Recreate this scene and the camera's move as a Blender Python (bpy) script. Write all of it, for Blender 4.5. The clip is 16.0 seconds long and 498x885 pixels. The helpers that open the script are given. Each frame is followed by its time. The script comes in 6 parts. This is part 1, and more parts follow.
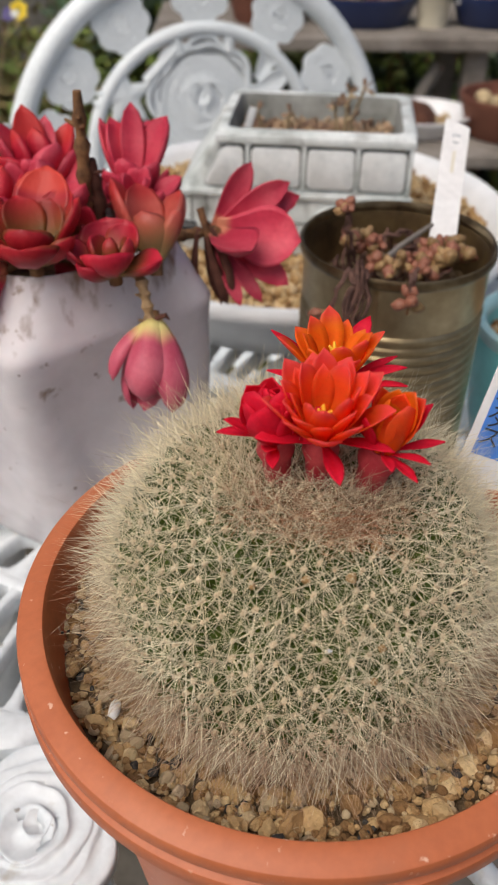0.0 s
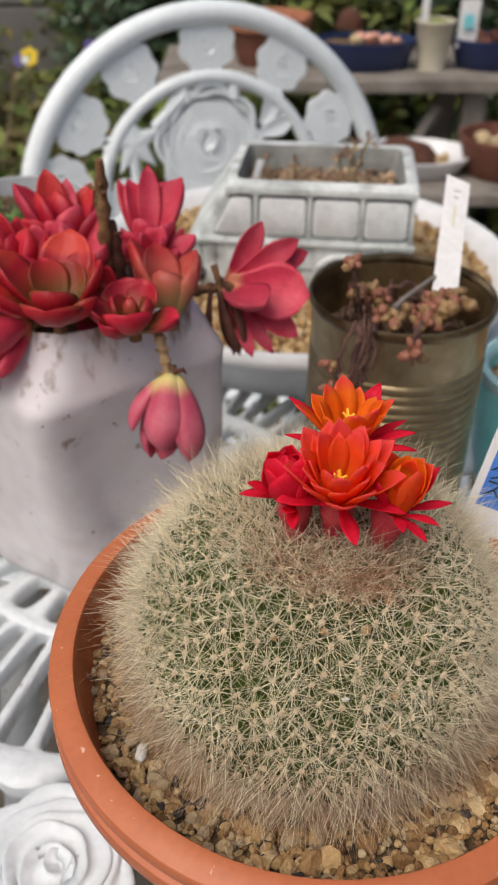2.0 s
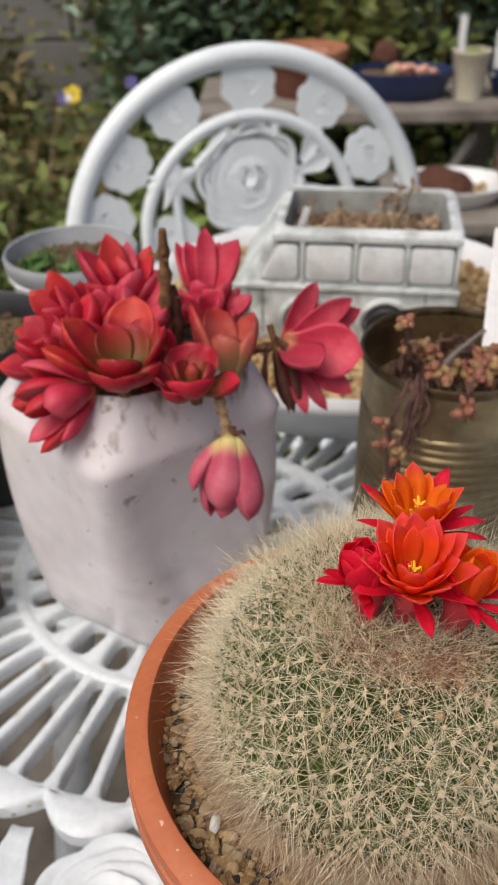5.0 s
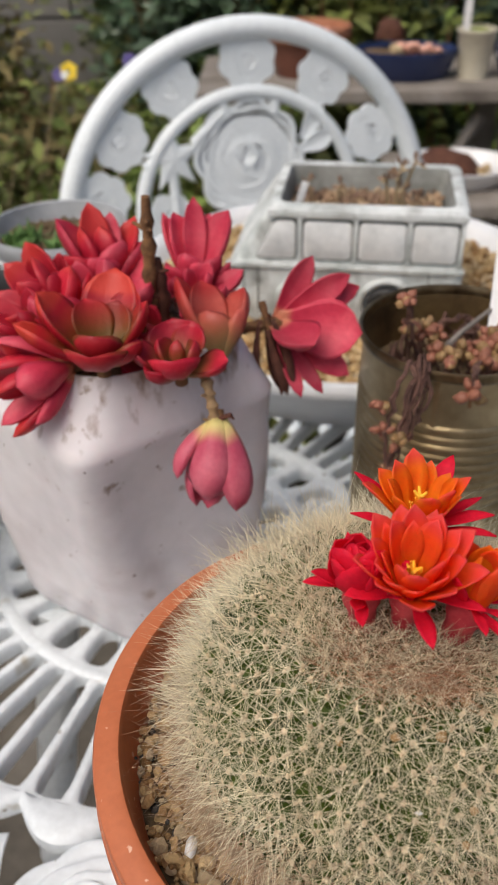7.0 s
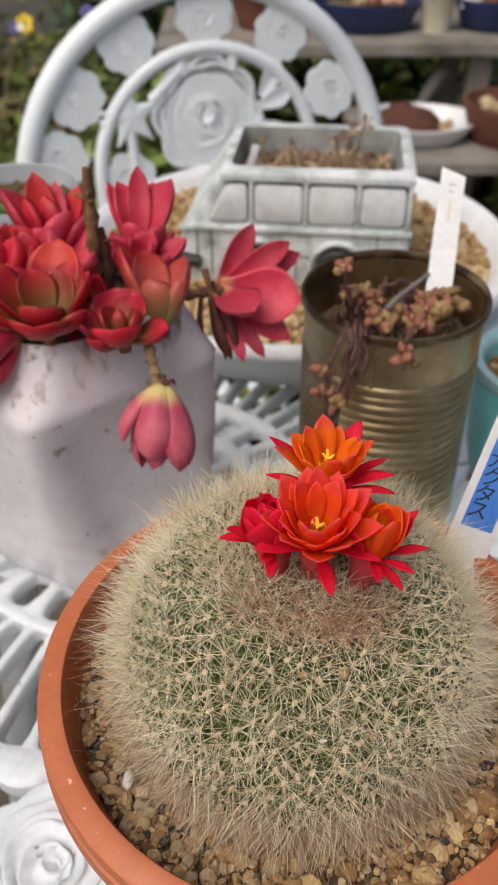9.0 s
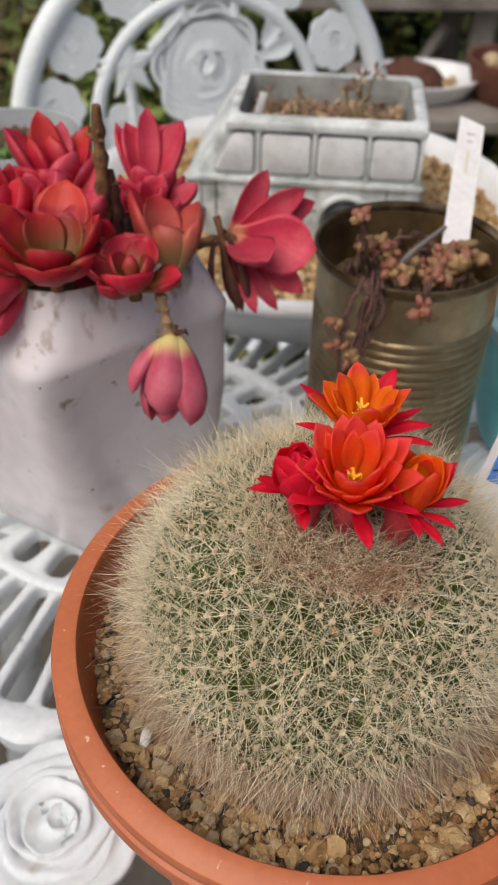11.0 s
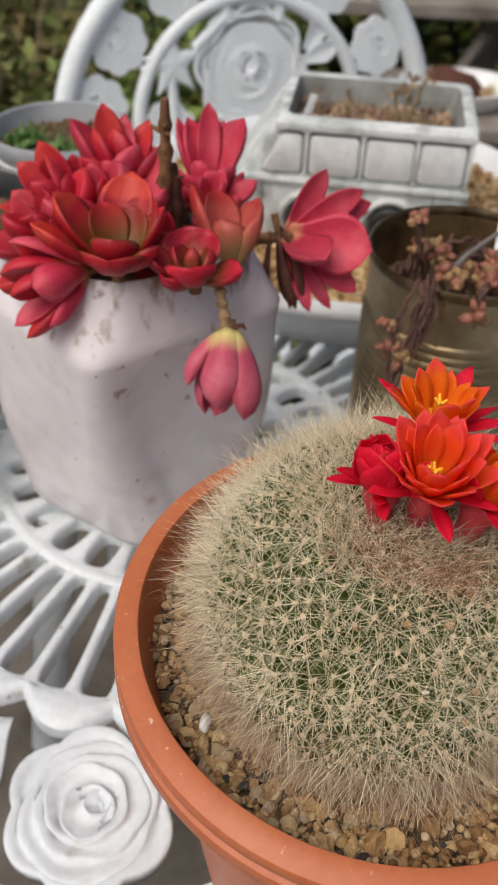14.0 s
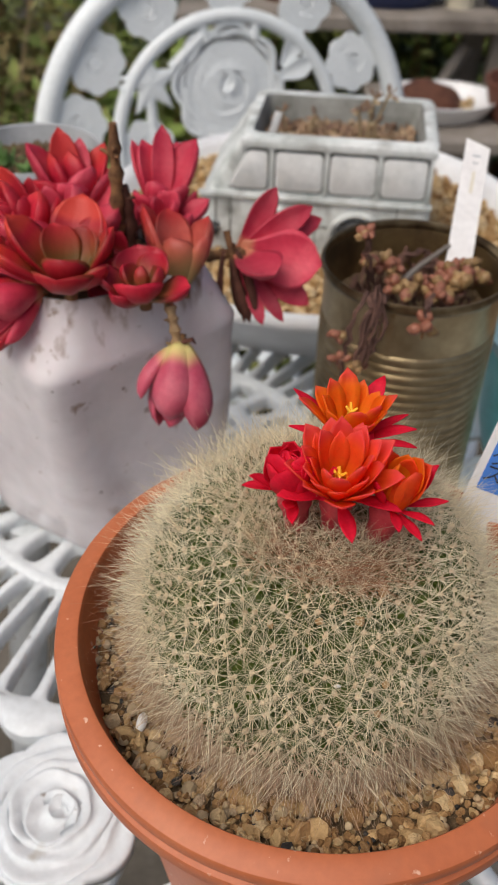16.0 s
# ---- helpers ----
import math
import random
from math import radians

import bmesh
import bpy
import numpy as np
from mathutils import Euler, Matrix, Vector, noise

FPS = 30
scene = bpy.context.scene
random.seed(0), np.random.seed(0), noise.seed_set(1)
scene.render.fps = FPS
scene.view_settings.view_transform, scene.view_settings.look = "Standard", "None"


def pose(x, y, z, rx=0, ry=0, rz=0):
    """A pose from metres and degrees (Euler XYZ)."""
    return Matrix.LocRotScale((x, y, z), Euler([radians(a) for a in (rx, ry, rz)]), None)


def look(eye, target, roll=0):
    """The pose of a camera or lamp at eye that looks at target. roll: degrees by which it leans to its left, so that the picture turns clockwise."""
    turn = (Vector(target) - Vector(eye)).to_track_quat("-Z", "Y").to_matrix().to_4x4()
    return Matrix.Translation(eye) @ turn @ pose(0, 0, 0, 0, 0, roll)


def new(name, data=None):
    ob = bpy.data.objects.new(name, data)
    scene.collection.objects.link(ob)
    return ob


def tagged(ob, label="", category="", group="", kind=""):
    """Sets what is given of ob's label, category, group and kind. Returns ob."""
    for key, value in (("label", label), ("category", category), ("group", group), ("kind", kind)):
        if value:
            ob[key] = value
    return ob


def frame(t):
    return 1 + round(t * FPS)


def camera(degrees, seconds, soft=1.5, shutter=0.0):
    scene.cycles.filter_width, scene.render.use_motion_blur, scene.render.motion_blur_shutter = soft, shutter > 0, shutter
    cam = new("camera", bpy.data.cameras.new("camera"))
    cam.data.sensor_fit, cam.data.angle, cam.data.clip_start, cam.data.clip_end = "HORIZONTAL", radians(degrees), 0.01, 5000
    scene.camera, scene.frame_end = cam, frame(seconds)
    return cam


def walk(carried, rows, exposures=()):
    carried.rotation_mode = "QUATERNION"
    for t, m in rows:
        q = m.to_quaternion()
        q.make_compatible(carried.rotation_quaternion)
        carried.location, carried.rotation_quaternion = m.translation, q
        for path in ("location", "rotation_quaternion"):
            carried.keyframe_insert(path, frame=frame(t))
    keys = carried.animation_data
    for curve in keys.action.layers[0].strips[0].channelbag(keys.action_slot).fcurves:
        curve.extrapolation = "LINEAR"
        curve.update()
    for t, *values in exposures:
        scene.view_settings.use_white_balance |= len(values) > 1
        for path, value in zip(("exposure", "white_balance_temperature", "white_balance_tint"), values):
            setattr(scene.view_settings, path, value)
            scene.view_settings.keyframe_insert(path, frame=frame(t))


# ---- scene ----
cam = camera(33.5, 16.0, 0.78)
cam.data.dof.use_dof = True
cam.data.dof.focus_distance = 0.178
cam.data.dof.aperture_fstop = 36.0
# seconds, eye, yaw, pitch, roll
PATH = [
    (0, (-0.01566, -0.12922, 0.26665), -1.026, -37.930, 0.588),
    (0.5, (-0.02643, -0.13372, 0.28046), -0.767, -36.966, 0.394),
    (1, (-0.03191, -0.14990, 0.28185), -0.705, -36.264, 0.107),
    (1.5, (-0.01980, -0.14676, 0.28767), -0.816, -35.824, -0.015),
    (2, (-0.01937, -0.13518, 0.27912), -0.761, -35.877, 0.255),
    (2.5, (-0.01808, -0.12197, 0.27279), -0.208, -36.100, -0.028),
    (3, (-0.02784, -0.12201, 0.28455), 0.743, -36.119, -0.416),
    (3.5, (-0.03532, -0.12194, 0.28932), 1.336, -35.648, -0.721),
    (6, (-0.02450, -0.13874, 0.29721), 2.036, -34.425, -1.302),
    (6.5, (-0.02625, -0.13019, 0.28668), 2.171, -34.795, -1.093),
    (7, (-0.02488, -0.11673, 0.28316), 2.041, -35.480, -1.010),
    (7.5, (-0.02041, -0.12509, 0.29022), 1.497, -36.376, -0.927),
    (8, (-0.01557, -0.11834, 0.29262), 0.880, -37.131, -0.899),
    (8.5, (-0.01404, -0.12625, 0.29357), 0.153, -37.776, -0.792),
    (11, (-0.02202, -0.12171, 0.28489), -1.252, -40.986, 1.008),
    (11.5, (-0.02951, -0.11515, 0.28577), -0.623, -41.277, 1.626),
    (12, (-0.03579, -0.11502, 0.28241), -0.402, -41.483, 2.365),
    (12.5, (-0.03765, -0.11546, 0.28217), 0.101, -41.406, 2.253),
    (13, (-0.03519, -0.12135, 0.28532), 0.171, -41.269, 2.272),
    (13.5, (-0.03482, -0.12324, 0.28406), 0.184, -41.069, 2.373),
    (14, (-0.03422, -0.12481, 0.28363), 0.164, -40.790, 2.403),
    (14.5, (-0.04356, -0.12284, 0.28594), 0.155, -40.507, 2.258),
    (15, (-0.03495, -0.12495, 0.28943), 0.214, -40.287, 1.910),
    (15.5, (-0.02253, -0.12915, 0.28882), 0.057, -40.094, 1.751),
    (16, (-0.01797, -0.13148, 0.28926), 0.128, -39.970, 1.380),
]
walk(cam, [(t, Matrix.Translation(e) @ pose(0, 0, 0, 0, 0, yaw) @ pose(0, 0, 0, 90 + pitch) @ pose(0, 0, 0, 0, 0, roll)) for t, e, yaw, pitch, roll in PATH],
     [(0.0, -0.17), (3.7, -0.16), (6.2, -0.12), (8.7, -0.15), (11.0, -0.22), (16.0, -0.22)])

# ---- world and light: bright overcast day ----
world = bpy.data.worlds.new("overcast_sky")
scene.world = world
world.use_nodes = True
wn = world.node_tree
sky = wn.nodes.new("ShaderNodeTexSky")
sky.sky_type = "NISHITA"
sky.sun_disc = False
sky.sun_elevation = radians(58.5)
sky.sun_rotation = radians(-135)
sky.air_density = 1.0
sky.dust_density = 6.0
sky.ozone_density = 1.0
wn.links.new(sky.outputs[0], wn.nodes["Background"].inputs[0])
wn.nodes["Background"].inputs[1].default_value = 0.108
sun_data = bpy.data.lights.new("sun", "SUN")
sun_data.energy = 1.95
sun_data.angle = radians(48)
sun_data.color = (1.0, 0.96, 0.9)
sun = new("sun", sun_data)
sun.matrix_world = look((-1.3, -1.3, 3.0), (0, 0.1, 0))


# ---- materials ----
def material(name, colors, scale=60.0, rough=0.6, metal=0.0, bump=0.2, fine=6.0, spread=(0.3, 0.7), random_tint=0.0, sss=0.0, sheen=0.0, island=False, bump_dist=0.0006, coat=0.0):
    """Noise between two or three base colours at two scales, with fine relief."""
    m = bpy.data.materials.new(name)
    m.use_nodes = True
    nt = m.node_tree
    bsdf = nt.nodes["Principled BSDF"]
    L = nt.links.new
    coord = nt.nodes.new("ShaderNodeTexCoord")
    n1 = nt.nodes.new("ShaderNodeTexNoise")
    n1.inputs["Scale"].default_value = scale
    n1.inputs["Detail"].default_value = 6
    n1.inputs["Roughness"].default_value = 0.62
    L(coord.outputs["Object"], n1.inputs["Vector"])
    ramp = nt.nodes.new("ShaderNodeValToRGB")
    els = ramp.color_ramp.elements
    lo, hi = spread
    for i, c in enumerate(colors):
        p = lo + (hi - lo) * i / max(1, len(colors) - 1)
        if i < 2:
            els[i].position = p
        e = els[i] if i < 2 else els.new(p)
        e.color = (*c, 1)
    if len(colors) == 1:
        els[1].color = (*colors[0], 1)
    L(n1.outputs["Fac"], ramp.inputs["Fac"])
    n2 = nt.nodes.new("ShaderNodeTexNoise")
    n2.inputs["Scale"].default_value = scale * fine
    n2.inputs["Detail"].default_value = 5
    L(coord.outputs["Object"], n2.inputs["Vector"])
    hsv = nt.nodes.new("ShaderNodeHueSaturation")
    L(ramp.outputs["Color"], hsv.inputs["Color"])
    mr = nt.nodes.new("ShaderNodeMapRange")
    mr.inputs["To Min"].default_value = 0.86
    mr.inputs["To Max"].default_value = 1.14
    L(n2.outputs["Fac"], mr.inputs["Value"])
    value = mr.outputs["Result"]
    if random_tint or island:
        src = nt.nodes.new("ShaderNodeNewGeometry").outputs["Random Per Island"] if island else nt.nodes.new("ShaderNodeObjectInfo").outputs["Random"]
        r = nt.nodes.new("ShaderNodeMapRange")
        r.inputs["To Min"].default_value = 1 - (random_tint or 0.2)
        r.inputs["To Max"].default_value = 1 + (random_tint or 0.2)
        L(src, r.inputs["Value"])
        mul = nt.nodes.new("ShaderNodeMath")
        mul.operation = "MULTIPLY"
        L(value, mul.inputs[0])
        L(r.outputs["Result"], mul.inputs[1])
        value = mul.outputs[0]
    L(value, hsv.inputs["Value"])
    L(hsv.outputs["Color"], bsdf.inputs["Base Color"])
    bsdf.inputs["Roughness"].default_value = rough
    bsdf.inputs["Metallic"].default_value = metal
    bsdf.inputs["Specular IOR Level"].default_value = 0.3 if "leaf" in name or "green" in name else 0.5
    if sss:
        bsdf.inputs["Subsurface Weight"].default_value = sss
        bsdf.inputs["Subsurface Radius"].default_value = (0.004, 0.002, 0.0015)
    if coat:
        bsdf.inputs["Coat Weight"].default_value = coat
    if bump:
        b = nt.nodes.new("ShaderNodeBump")
        b.inputs["Strength"].default_value = bump
        b.inputs["Distance"].default_value = bump_dist
        L(n2.outputs["Fac"], b.inputs["Height"])
        L(b.outputs["Normal"], bsdf.inputs["Normal"])
    return m


TERRA = material("terracotta_plastic", [(0.44, 0.118, 0.042), (0.5, 0.143, 0.054), (0.54, 0.18, 0.078)], 40, 0.5, bump=0.06, fine=14, spread=(0.25, 0.8))
SOILBASE = material("fine_soil", [(0.09, 0.06, 0.032), (0.22, 0.145, 0.075)], 500, 0.95, bump=0.8)
def grain_material(name, island, scale):
    """Rough clay granules, each of its own tone: dark brown, orange-brown, tan or yellow."""
    m = material(name, [(0.8, 0.78, 0.75), (1.12, 1.1, 1.08)], scale, 1.0, bump=1.0, fine=2.6, spread=(0.25, 0.7))
    nt = m.node_tree
    bsdf = nt.nodes["Principled BSDF"]
    src = bsdf.inputs["Base Color"].links[0].from_socket
    rnd = nt.nodes.new("ShaderNodeNewGeometry").outputs["Random Per Island"] if island else nt.nodes.new("ShaderNodeObjectInfo").outputs["Random"]
    ramp = nt.nodes.new("ShaderNodeValToRGB")
    els = ramp.color_ramp.elements
    tones = ((0.0, (0.2, 0.105, 0.04)), (0.2, (0.33, 0.19, 0.078)), (0.42, (0.46, 0.29, 0.13)), (0.65, (0.55, 0.38, 0.185)), (0.86, (0.66, 0.5, 0.28)), (1.0, (0.46, 0.36, 0.24)))
    for i, (p, c) in enumerate(tones):
        e = els[i] if i < 2 else els.new(p)
        e.position = p
        e.color = (*c, 1)
    nt.links.new(rnd, ramp.inputs["Fac"])
    mix = nt.nodes.new("ShaderNodeMix")
    mix.data_type = "RGBA"
    mix.blend_type = "MULTIPLY"
    mix.inputs["Factor"].default_value = 1.0
    nt.links.new(ramp.outputs["Color"], mix.inputs["A"])
    nt.links.new(src, mix.inputs["B"])
    nt.links.new(mix.outputs["Result"], bsdf.inputs["Base Color"])
    return m


GRAIN = grain_material("akadama_granule", False, 1.4)
GRAINJ = grain_material("akadama_granules", True, 700)
PUMICE = material("pumice", [(0.42, 0.31, 0.17), (0.62, 0.5, 0.32)], 300, 0.95, bump=0.6, random_tint=0.2)
DARKBIT = material("charcoal_bits", [(0.03, 0.028, 0.026), (0.09, 0.08, 0.07)], 300, 0.9, bump=0.6)
WHITE = material("white_paint", [(0.74, 0.75, 0.75), (0.8, 0.81, 0.81), (0.83, 0.83, 0.82)], 30, 0.38, bump=0.12, fine=10, spread=(0.25, 0.6))
CASTW = material("cast_white_paint", [(0.45, 0.485, 0.49), (0.63, 0.67, 0.69), (0.7, 0.74, 0.765)], 18, 0.45, bump=0.25, fine=16, spread=(0.2, 0.5))
CHAIRW = material("chair_white_paint", [(0.62, 0.665, 0.675), (0.79, 0.84, 0.855), (0.84, 0.885, 0.9)], 18, 0.45, bump=0.2, fine=16, spread=(0.2, 0.5))
TRAYW = material("white_plastic", [(0.76, 0.77, 0.78), (0.82, 0.82, 0.82)], 12, 0.35, bump=0.03)
JUG = material("pale_pink_plastic", [(0.62, 0.56, 0.57), (0.73, 0.68, 0.69), (0.8, 0.755, 0.77)], 14, 0.26, bump=0.04, spread=(0.2, 0.55), sss=0.08)
TIN = material("tin_plate", [(0.23, 0.158, 0.073), (0.36, 0.272, 0.15), (0.48, 0.385, 0.235)], 30, 0.38, metal=0.92, bump=0.08, fine=8)
CONC = material("grey_white_concrete", [(0.26, 0.29, 0.275), (0.54, 0.575, 0.56), (0.72, 0.745, 0.735)], 35, 0.85, bump=0.5, fine=9, spread=(0.25, 0.6))
CONCW = material("white_concrete", [(0.44, 0.45, 0.45), (0.64, 0.655, 0.65), (0.73, 0.74, 0.735)], 60, 0.8, bump=0.4, spread=(0.25, 0.55))
LINING = material("dark_grey_concrete", [(0.16, 0.165, 0.15), (0.27, 0.275, 0.255), (0.36, 0.365, 0.345)], 60, 0.95, bump=0.5)
GRIME = material("grimy_concrete", [(0.09, 0.095, 0.085), (0.2, 0.21, 0.19)], 60, 0.95, bump=0.4)
BLACK = material("black_plastic", [(0.012, 0.012, 0.013), (0.03, 0.03, 0.03)], 60, 0.5, bump=0.1)
GREEN = material("cactus_green", [(0.024, 0.04, 0.003), (0.048, 0.075, 0.006), (0.085, 0.115, 0.012)], 120, 0.6, bump=0.3)
SPINE = material("pale_spine", [(0.64, 0.54, 0.35), (0.87, 0.79, 0.58)], 60, 0.5, bump=0, random_tint=0.3, island=True)
WOOL = material("areole_wool", [(0.58, 0.44, 0.28), (0.76, 0.64, 0.46)], 400, 0.9, bump=0.4, random_tint=0.2, island=True)
PETALF = material("red_orange_petal", [(1.0, 0.11, 0.02), (1.0, 0.16, 0.03)], 150, 0.5, bump=0.1, sss=0.05, fine=9)
PETALO = material("bright_orange_petal", [(1.0, 0.2, 0.012), (1.0, 0.29, 0.02)], 150, 0.5, bump=0.1, sss=0.05, fine=9)
PETALR = material("crimson_petal", [(0.82, 0.01, 0.045), (0.96, 0.03, 0.085)], 150, 0.5, bump=0.15, sss=0.05, fine=9)
for m in (PETALF, PETALO, PETALR):
    m.node_tree.nodes["Principled BSDF"].inputs["Specular IOR Level"].default_value = 0.2
NECK = material("pink_flower_tube", [(0.46, 0.02, 0.04), (0.6, 0.07, 0.08)], 300, 0.6, bump=0.2)
STAMEN = material("yellow_stamen", [(0.95, 0.5, 0.02), (0.98, 0.66, 0.06)], 300, 0.6, bump=0)
STEM = material("brown_woody_stem", [(0.06, 0.025, 0.012), (0.3, 0.15, 0.06)], 220, 0.85, bump=0.7)
TANSTEM = material("tan_ringed_stem", [(0.26, 0.15, 0.07), (0.5, 0.34, 0.18)], 260, 0.8, bump=0.6)
LEAFG = material("garden_foliage", [(0.065, 0.09, 0.018), (0.15, 0.175, 0.04), (0.25, 0.26, 0.07)], 8, 0.55, bump=0, random_tint=0.5, island=True)
LEAFD = material("dark_hedge_leaves", [(0.055, 0.095, 0.05), (0.13, 0.19, 0.11)], 8, 0.35, bump=0, random_tint=0.5, island=True)
GROUND = material("garden_soil", [(0.045, 0.038, 0.03), (0.11, 0.095, 0.075), (0.17, 0.15, 0.125)], 9, 0.95, bump=0.6, fine=12, bump_dist=0.004)
WALLM = material("concrete_block", [(0.18, 0.172, 0.16), (0.25, 0.24, 0.225)], 4, 0.9, bump=0.4, fine=20, bump_dist=0.002)
WOODG = material("weathered_wood", [(0.14, 0.12, 0.1), (0.24, 0.21, 0.18), (0.3, 0.27, 0.24)], 14, 0.85, bump=0.5, fine=9, bump_dist=0.001)
BLUE = material("navy_glaze", [(0.012, 0.022, 0.08), (0.022, 0.04, 0.12)], 20, 0.35, bump=0.05)
CREAM = material("cream_plastic", [(0.62, 0.56, 0.42), (0.7, 0.65, 0.52)], 20, 0.5, bump=0.05)
TEAL = material("turquoise_glaze", [(0.16, 0.55, 0.6), (0.24, 0.66, 0.7)], 40, 0.3, bump=0.05)


def add_gradient(m, length, base, upto=0.45, tip=None, tip_from=0.85):
    """Along the object's own x: the base colour of a leaf or petal, and that of its tip."""
    nt = m.node_tree
    bsdf = nt.nodes["Principled BSDF"]
    link = bsdf.inputs["Base Color"].links[0]
    src = link.from_socket
    tc = nt.nodes.new("ShaderNodeTexCoord")
    sep = nt.nodes.new("ShaderNodeSeparateXYZ")
    nt.links.new(tc.outputs["Object"], sep.inputs[0])
    for (lo, hi, col) in ((upto, 0.08, base), (tip_from, 1.05, tip)):
        if col is None:
            continue
        mr = nt.nodes.new("ShaderNodeMapRange")
        mr.interpolation_type = "SMOOTHSTEP"
        mr.inputs["From Min"].default_value = lo * length
        mr.inputs["From Max"].default_value = hi * length
        nt.links.new(sep.outputs["X"], mr.inputs["Value"])
        mix = nt.nodes.new("ShaderNodeMix")
        mix.data_type = "RGBA"
        nt.links.new(mr.outputs["Result"], mix.inputs["Factor"])
        nt.links.new(src, mix.inputs["A"])
        mix.inputs["B"].default_value = (*col, 1)
        src = mix.outputs["Result"]
    nt.links.new(src, bsdf.inputs["Base Color"])
    return m


def add_stains(m, scale, low, high, color, seed=0.0, detail=8):
    """Irregular stains of a colour where a noise passes a threshold."""
    nt = m.node_tree
    bsdf = nt.nodes["Principled BSDF"]
    src = bsdf.inputs["Base Color"].links[0].from_socket
    tc = nt.nodes.new("ShaderNodeTexCoord")
    mp = nt.nodes.new("ShaderNodeMapping")
    mp.inputs["Location"].default_value = (seed, seed * 0.7, seed * 1.3)
    nt.links.new(tc.outputs["Object"], mp.inputs["Vector"])
    no = nt.nodes.new("ShaderNodeTexNoise")
    no.inputs["Scale"].default_value = scale
    no.inputs["Detail"].default_value = detail
    nt.links.new(mp.outputs["Vector"], no.inputs["Vector"])
    mr = nt.nodes.new("ShaderNodeMapRange")
    mr.inputs["From Min"].default_value = low
    mr.inputs["From Max"].default_value = high
    nt.links.new(no.outputs["Fac"], mr.inputs["Value"])
    mix = nt.nodes.new("ShaderNodeMix")
    mix.data_type = "RGBA"
    nt.links.new(mr.outputs["Result"], mix.inputs["Factor"])
    nt.links.new(src, mix.inputs["A"])
    mix.inputs["B"].default_value = (*color, 1)
    nt.links.new(mix.outputs["Result"], bsdf.inputs["Base Color"])
    return m


REDLEAF = material("red_succulent_leaf", [(0.25, 0.005, 0.015), (0.37, 0.009, 0.027), (0.5, 0.025, 0.042)], 70, 0.46, bump=0.3, fine=9, random_tint=0.2, sss=0.02)
add_gradient(REDLEAF, 0.024, (0.2, 0.11, 0.03), 0.5, (0.5, 0.032, 0.03))
CUPLEAF = material("red_olive_leaf", [(0.25, 0.005, 0.012), (0.37, 0.009, 0.021), (0.5, 0.025, 0.032)], 70, 0.46, bump=0.3, fine=9, random_tint=0.2, sss=0.02)
add_gradient(CUPLEAF, 0.022, (0.15, 0.1, 0.015), 0.5, (0.55, 0.045, 0.03), 0.9)


def add_inner_face(m, color, length):
    """The hollow upper face of a leaf in another colour, fading towards its tip."""
    nt = m.node_tree
    bsdf = nt.nodes["Principled BSDF"]
    src = bsdf.inputs["Base Color"].links[0].from_socket
    tc = nt.nodes.new("ShaderNodeTexCoord")
    sn = nt.nodes.new("ShaderNodeSeparateXYZ")
    so = nt.nodes.new("ShaderNodeSeparateXYZ")
    nt.links.new(tc.outputs["Normal"], sn.inputs[0])
    nt.links.new(tc.outputs["Object"], so.inputs[0])
    a = nt.nodes.new("ShaderNodeMapRange")
    a.inputs["From Min"].default_value = 0.1
    a.inputs["From Max"].default_value = 0.55
    nt.links.new(sn.outputs["Z"], a.inputs["Value"])
    b = nt.nodes.new("ShaderNodeMapRange")
    b.inputs["From Min"].default_value = 0.95 * length
    b.inputs["From Max"].default_value = 0.4 * length
    nt.links.new(so.outputs["X"], b.inputs["Value"])
    mul = nt.nodes.new("ShaderNodeMath")
    mul.operation = "MULTIPLY"
    nt.links.new(a.outputs["Result"], mul.inputs[0])
    nt.links.new(b.outputs["Result"], mul.inputs[1])
    mix = nt.nodes.new("ShaderNodeMix")
    mix.data_type = "RGBA"
    nt.links.new(mul.outputs[0], mix.inputs["Factor"])
    nt.links.new(src, mix.inputs["A"])
    mix.inputs["B"].default_value = (*color, 1)
    nt.links.new(mix.outputs["Result"], bsdf.inputs["Base Color"])


add_inner_face(CUPLEAF, (0.13, 0.062, 0.012), 0.021)
PINKLEAF = material("crimson_succulent_leaf", [(0.38, 0.014, 0.04), (0.5, 0.035, 0.07), (0.6, 0.075, 0.11)], 70, 0.48, bump=0.3, fine=9, random_tint=0.16, sss=0.02)
add_gradient(PINKLEAF, 0.03, (0.55, 0.2, 0.12), 0.2)
BUDLEAF = material("pink_bud_leaf", [(0.42, 0.035, 0.085), (0.6, 0.14, 0.19)], 90, 0.5, bump=0.2, fine=9, random_tint=0.1, sss=0.1)
add_gradient(BUDLEAF, 0.026, (0.74, 0.62, 0.24), 0.37, (0.42, 0.025, 0.06))
OLIVELEAF = material("olive_red_leaf", [(0.36, 0.04, 0.035), (0.48, 0.1, 0.075)], 60, 0.42, bump=0.1, fine=8, random_tint=0.1, sss=0.1)
add_gradient(OLIVELEAF, 0.024, (0.3, 0.21, 0.085), 0.75, (0.42, 0.03, 0.03), 0.8)
DEADLEAF = material("dead_brown_leaf", [(0.05, 0.022, 0.015), (0.16, 0.06, 0.04)], 150, 0.85, bump=0.6)
add_stains(JUG, 120, 0.67, 0.75, (0.32, 0.23, 0.18), 2.0)
add_stains(JUG, 48, 0.66, 0.78, (0.4, 0.29, 0.24), 9.0)
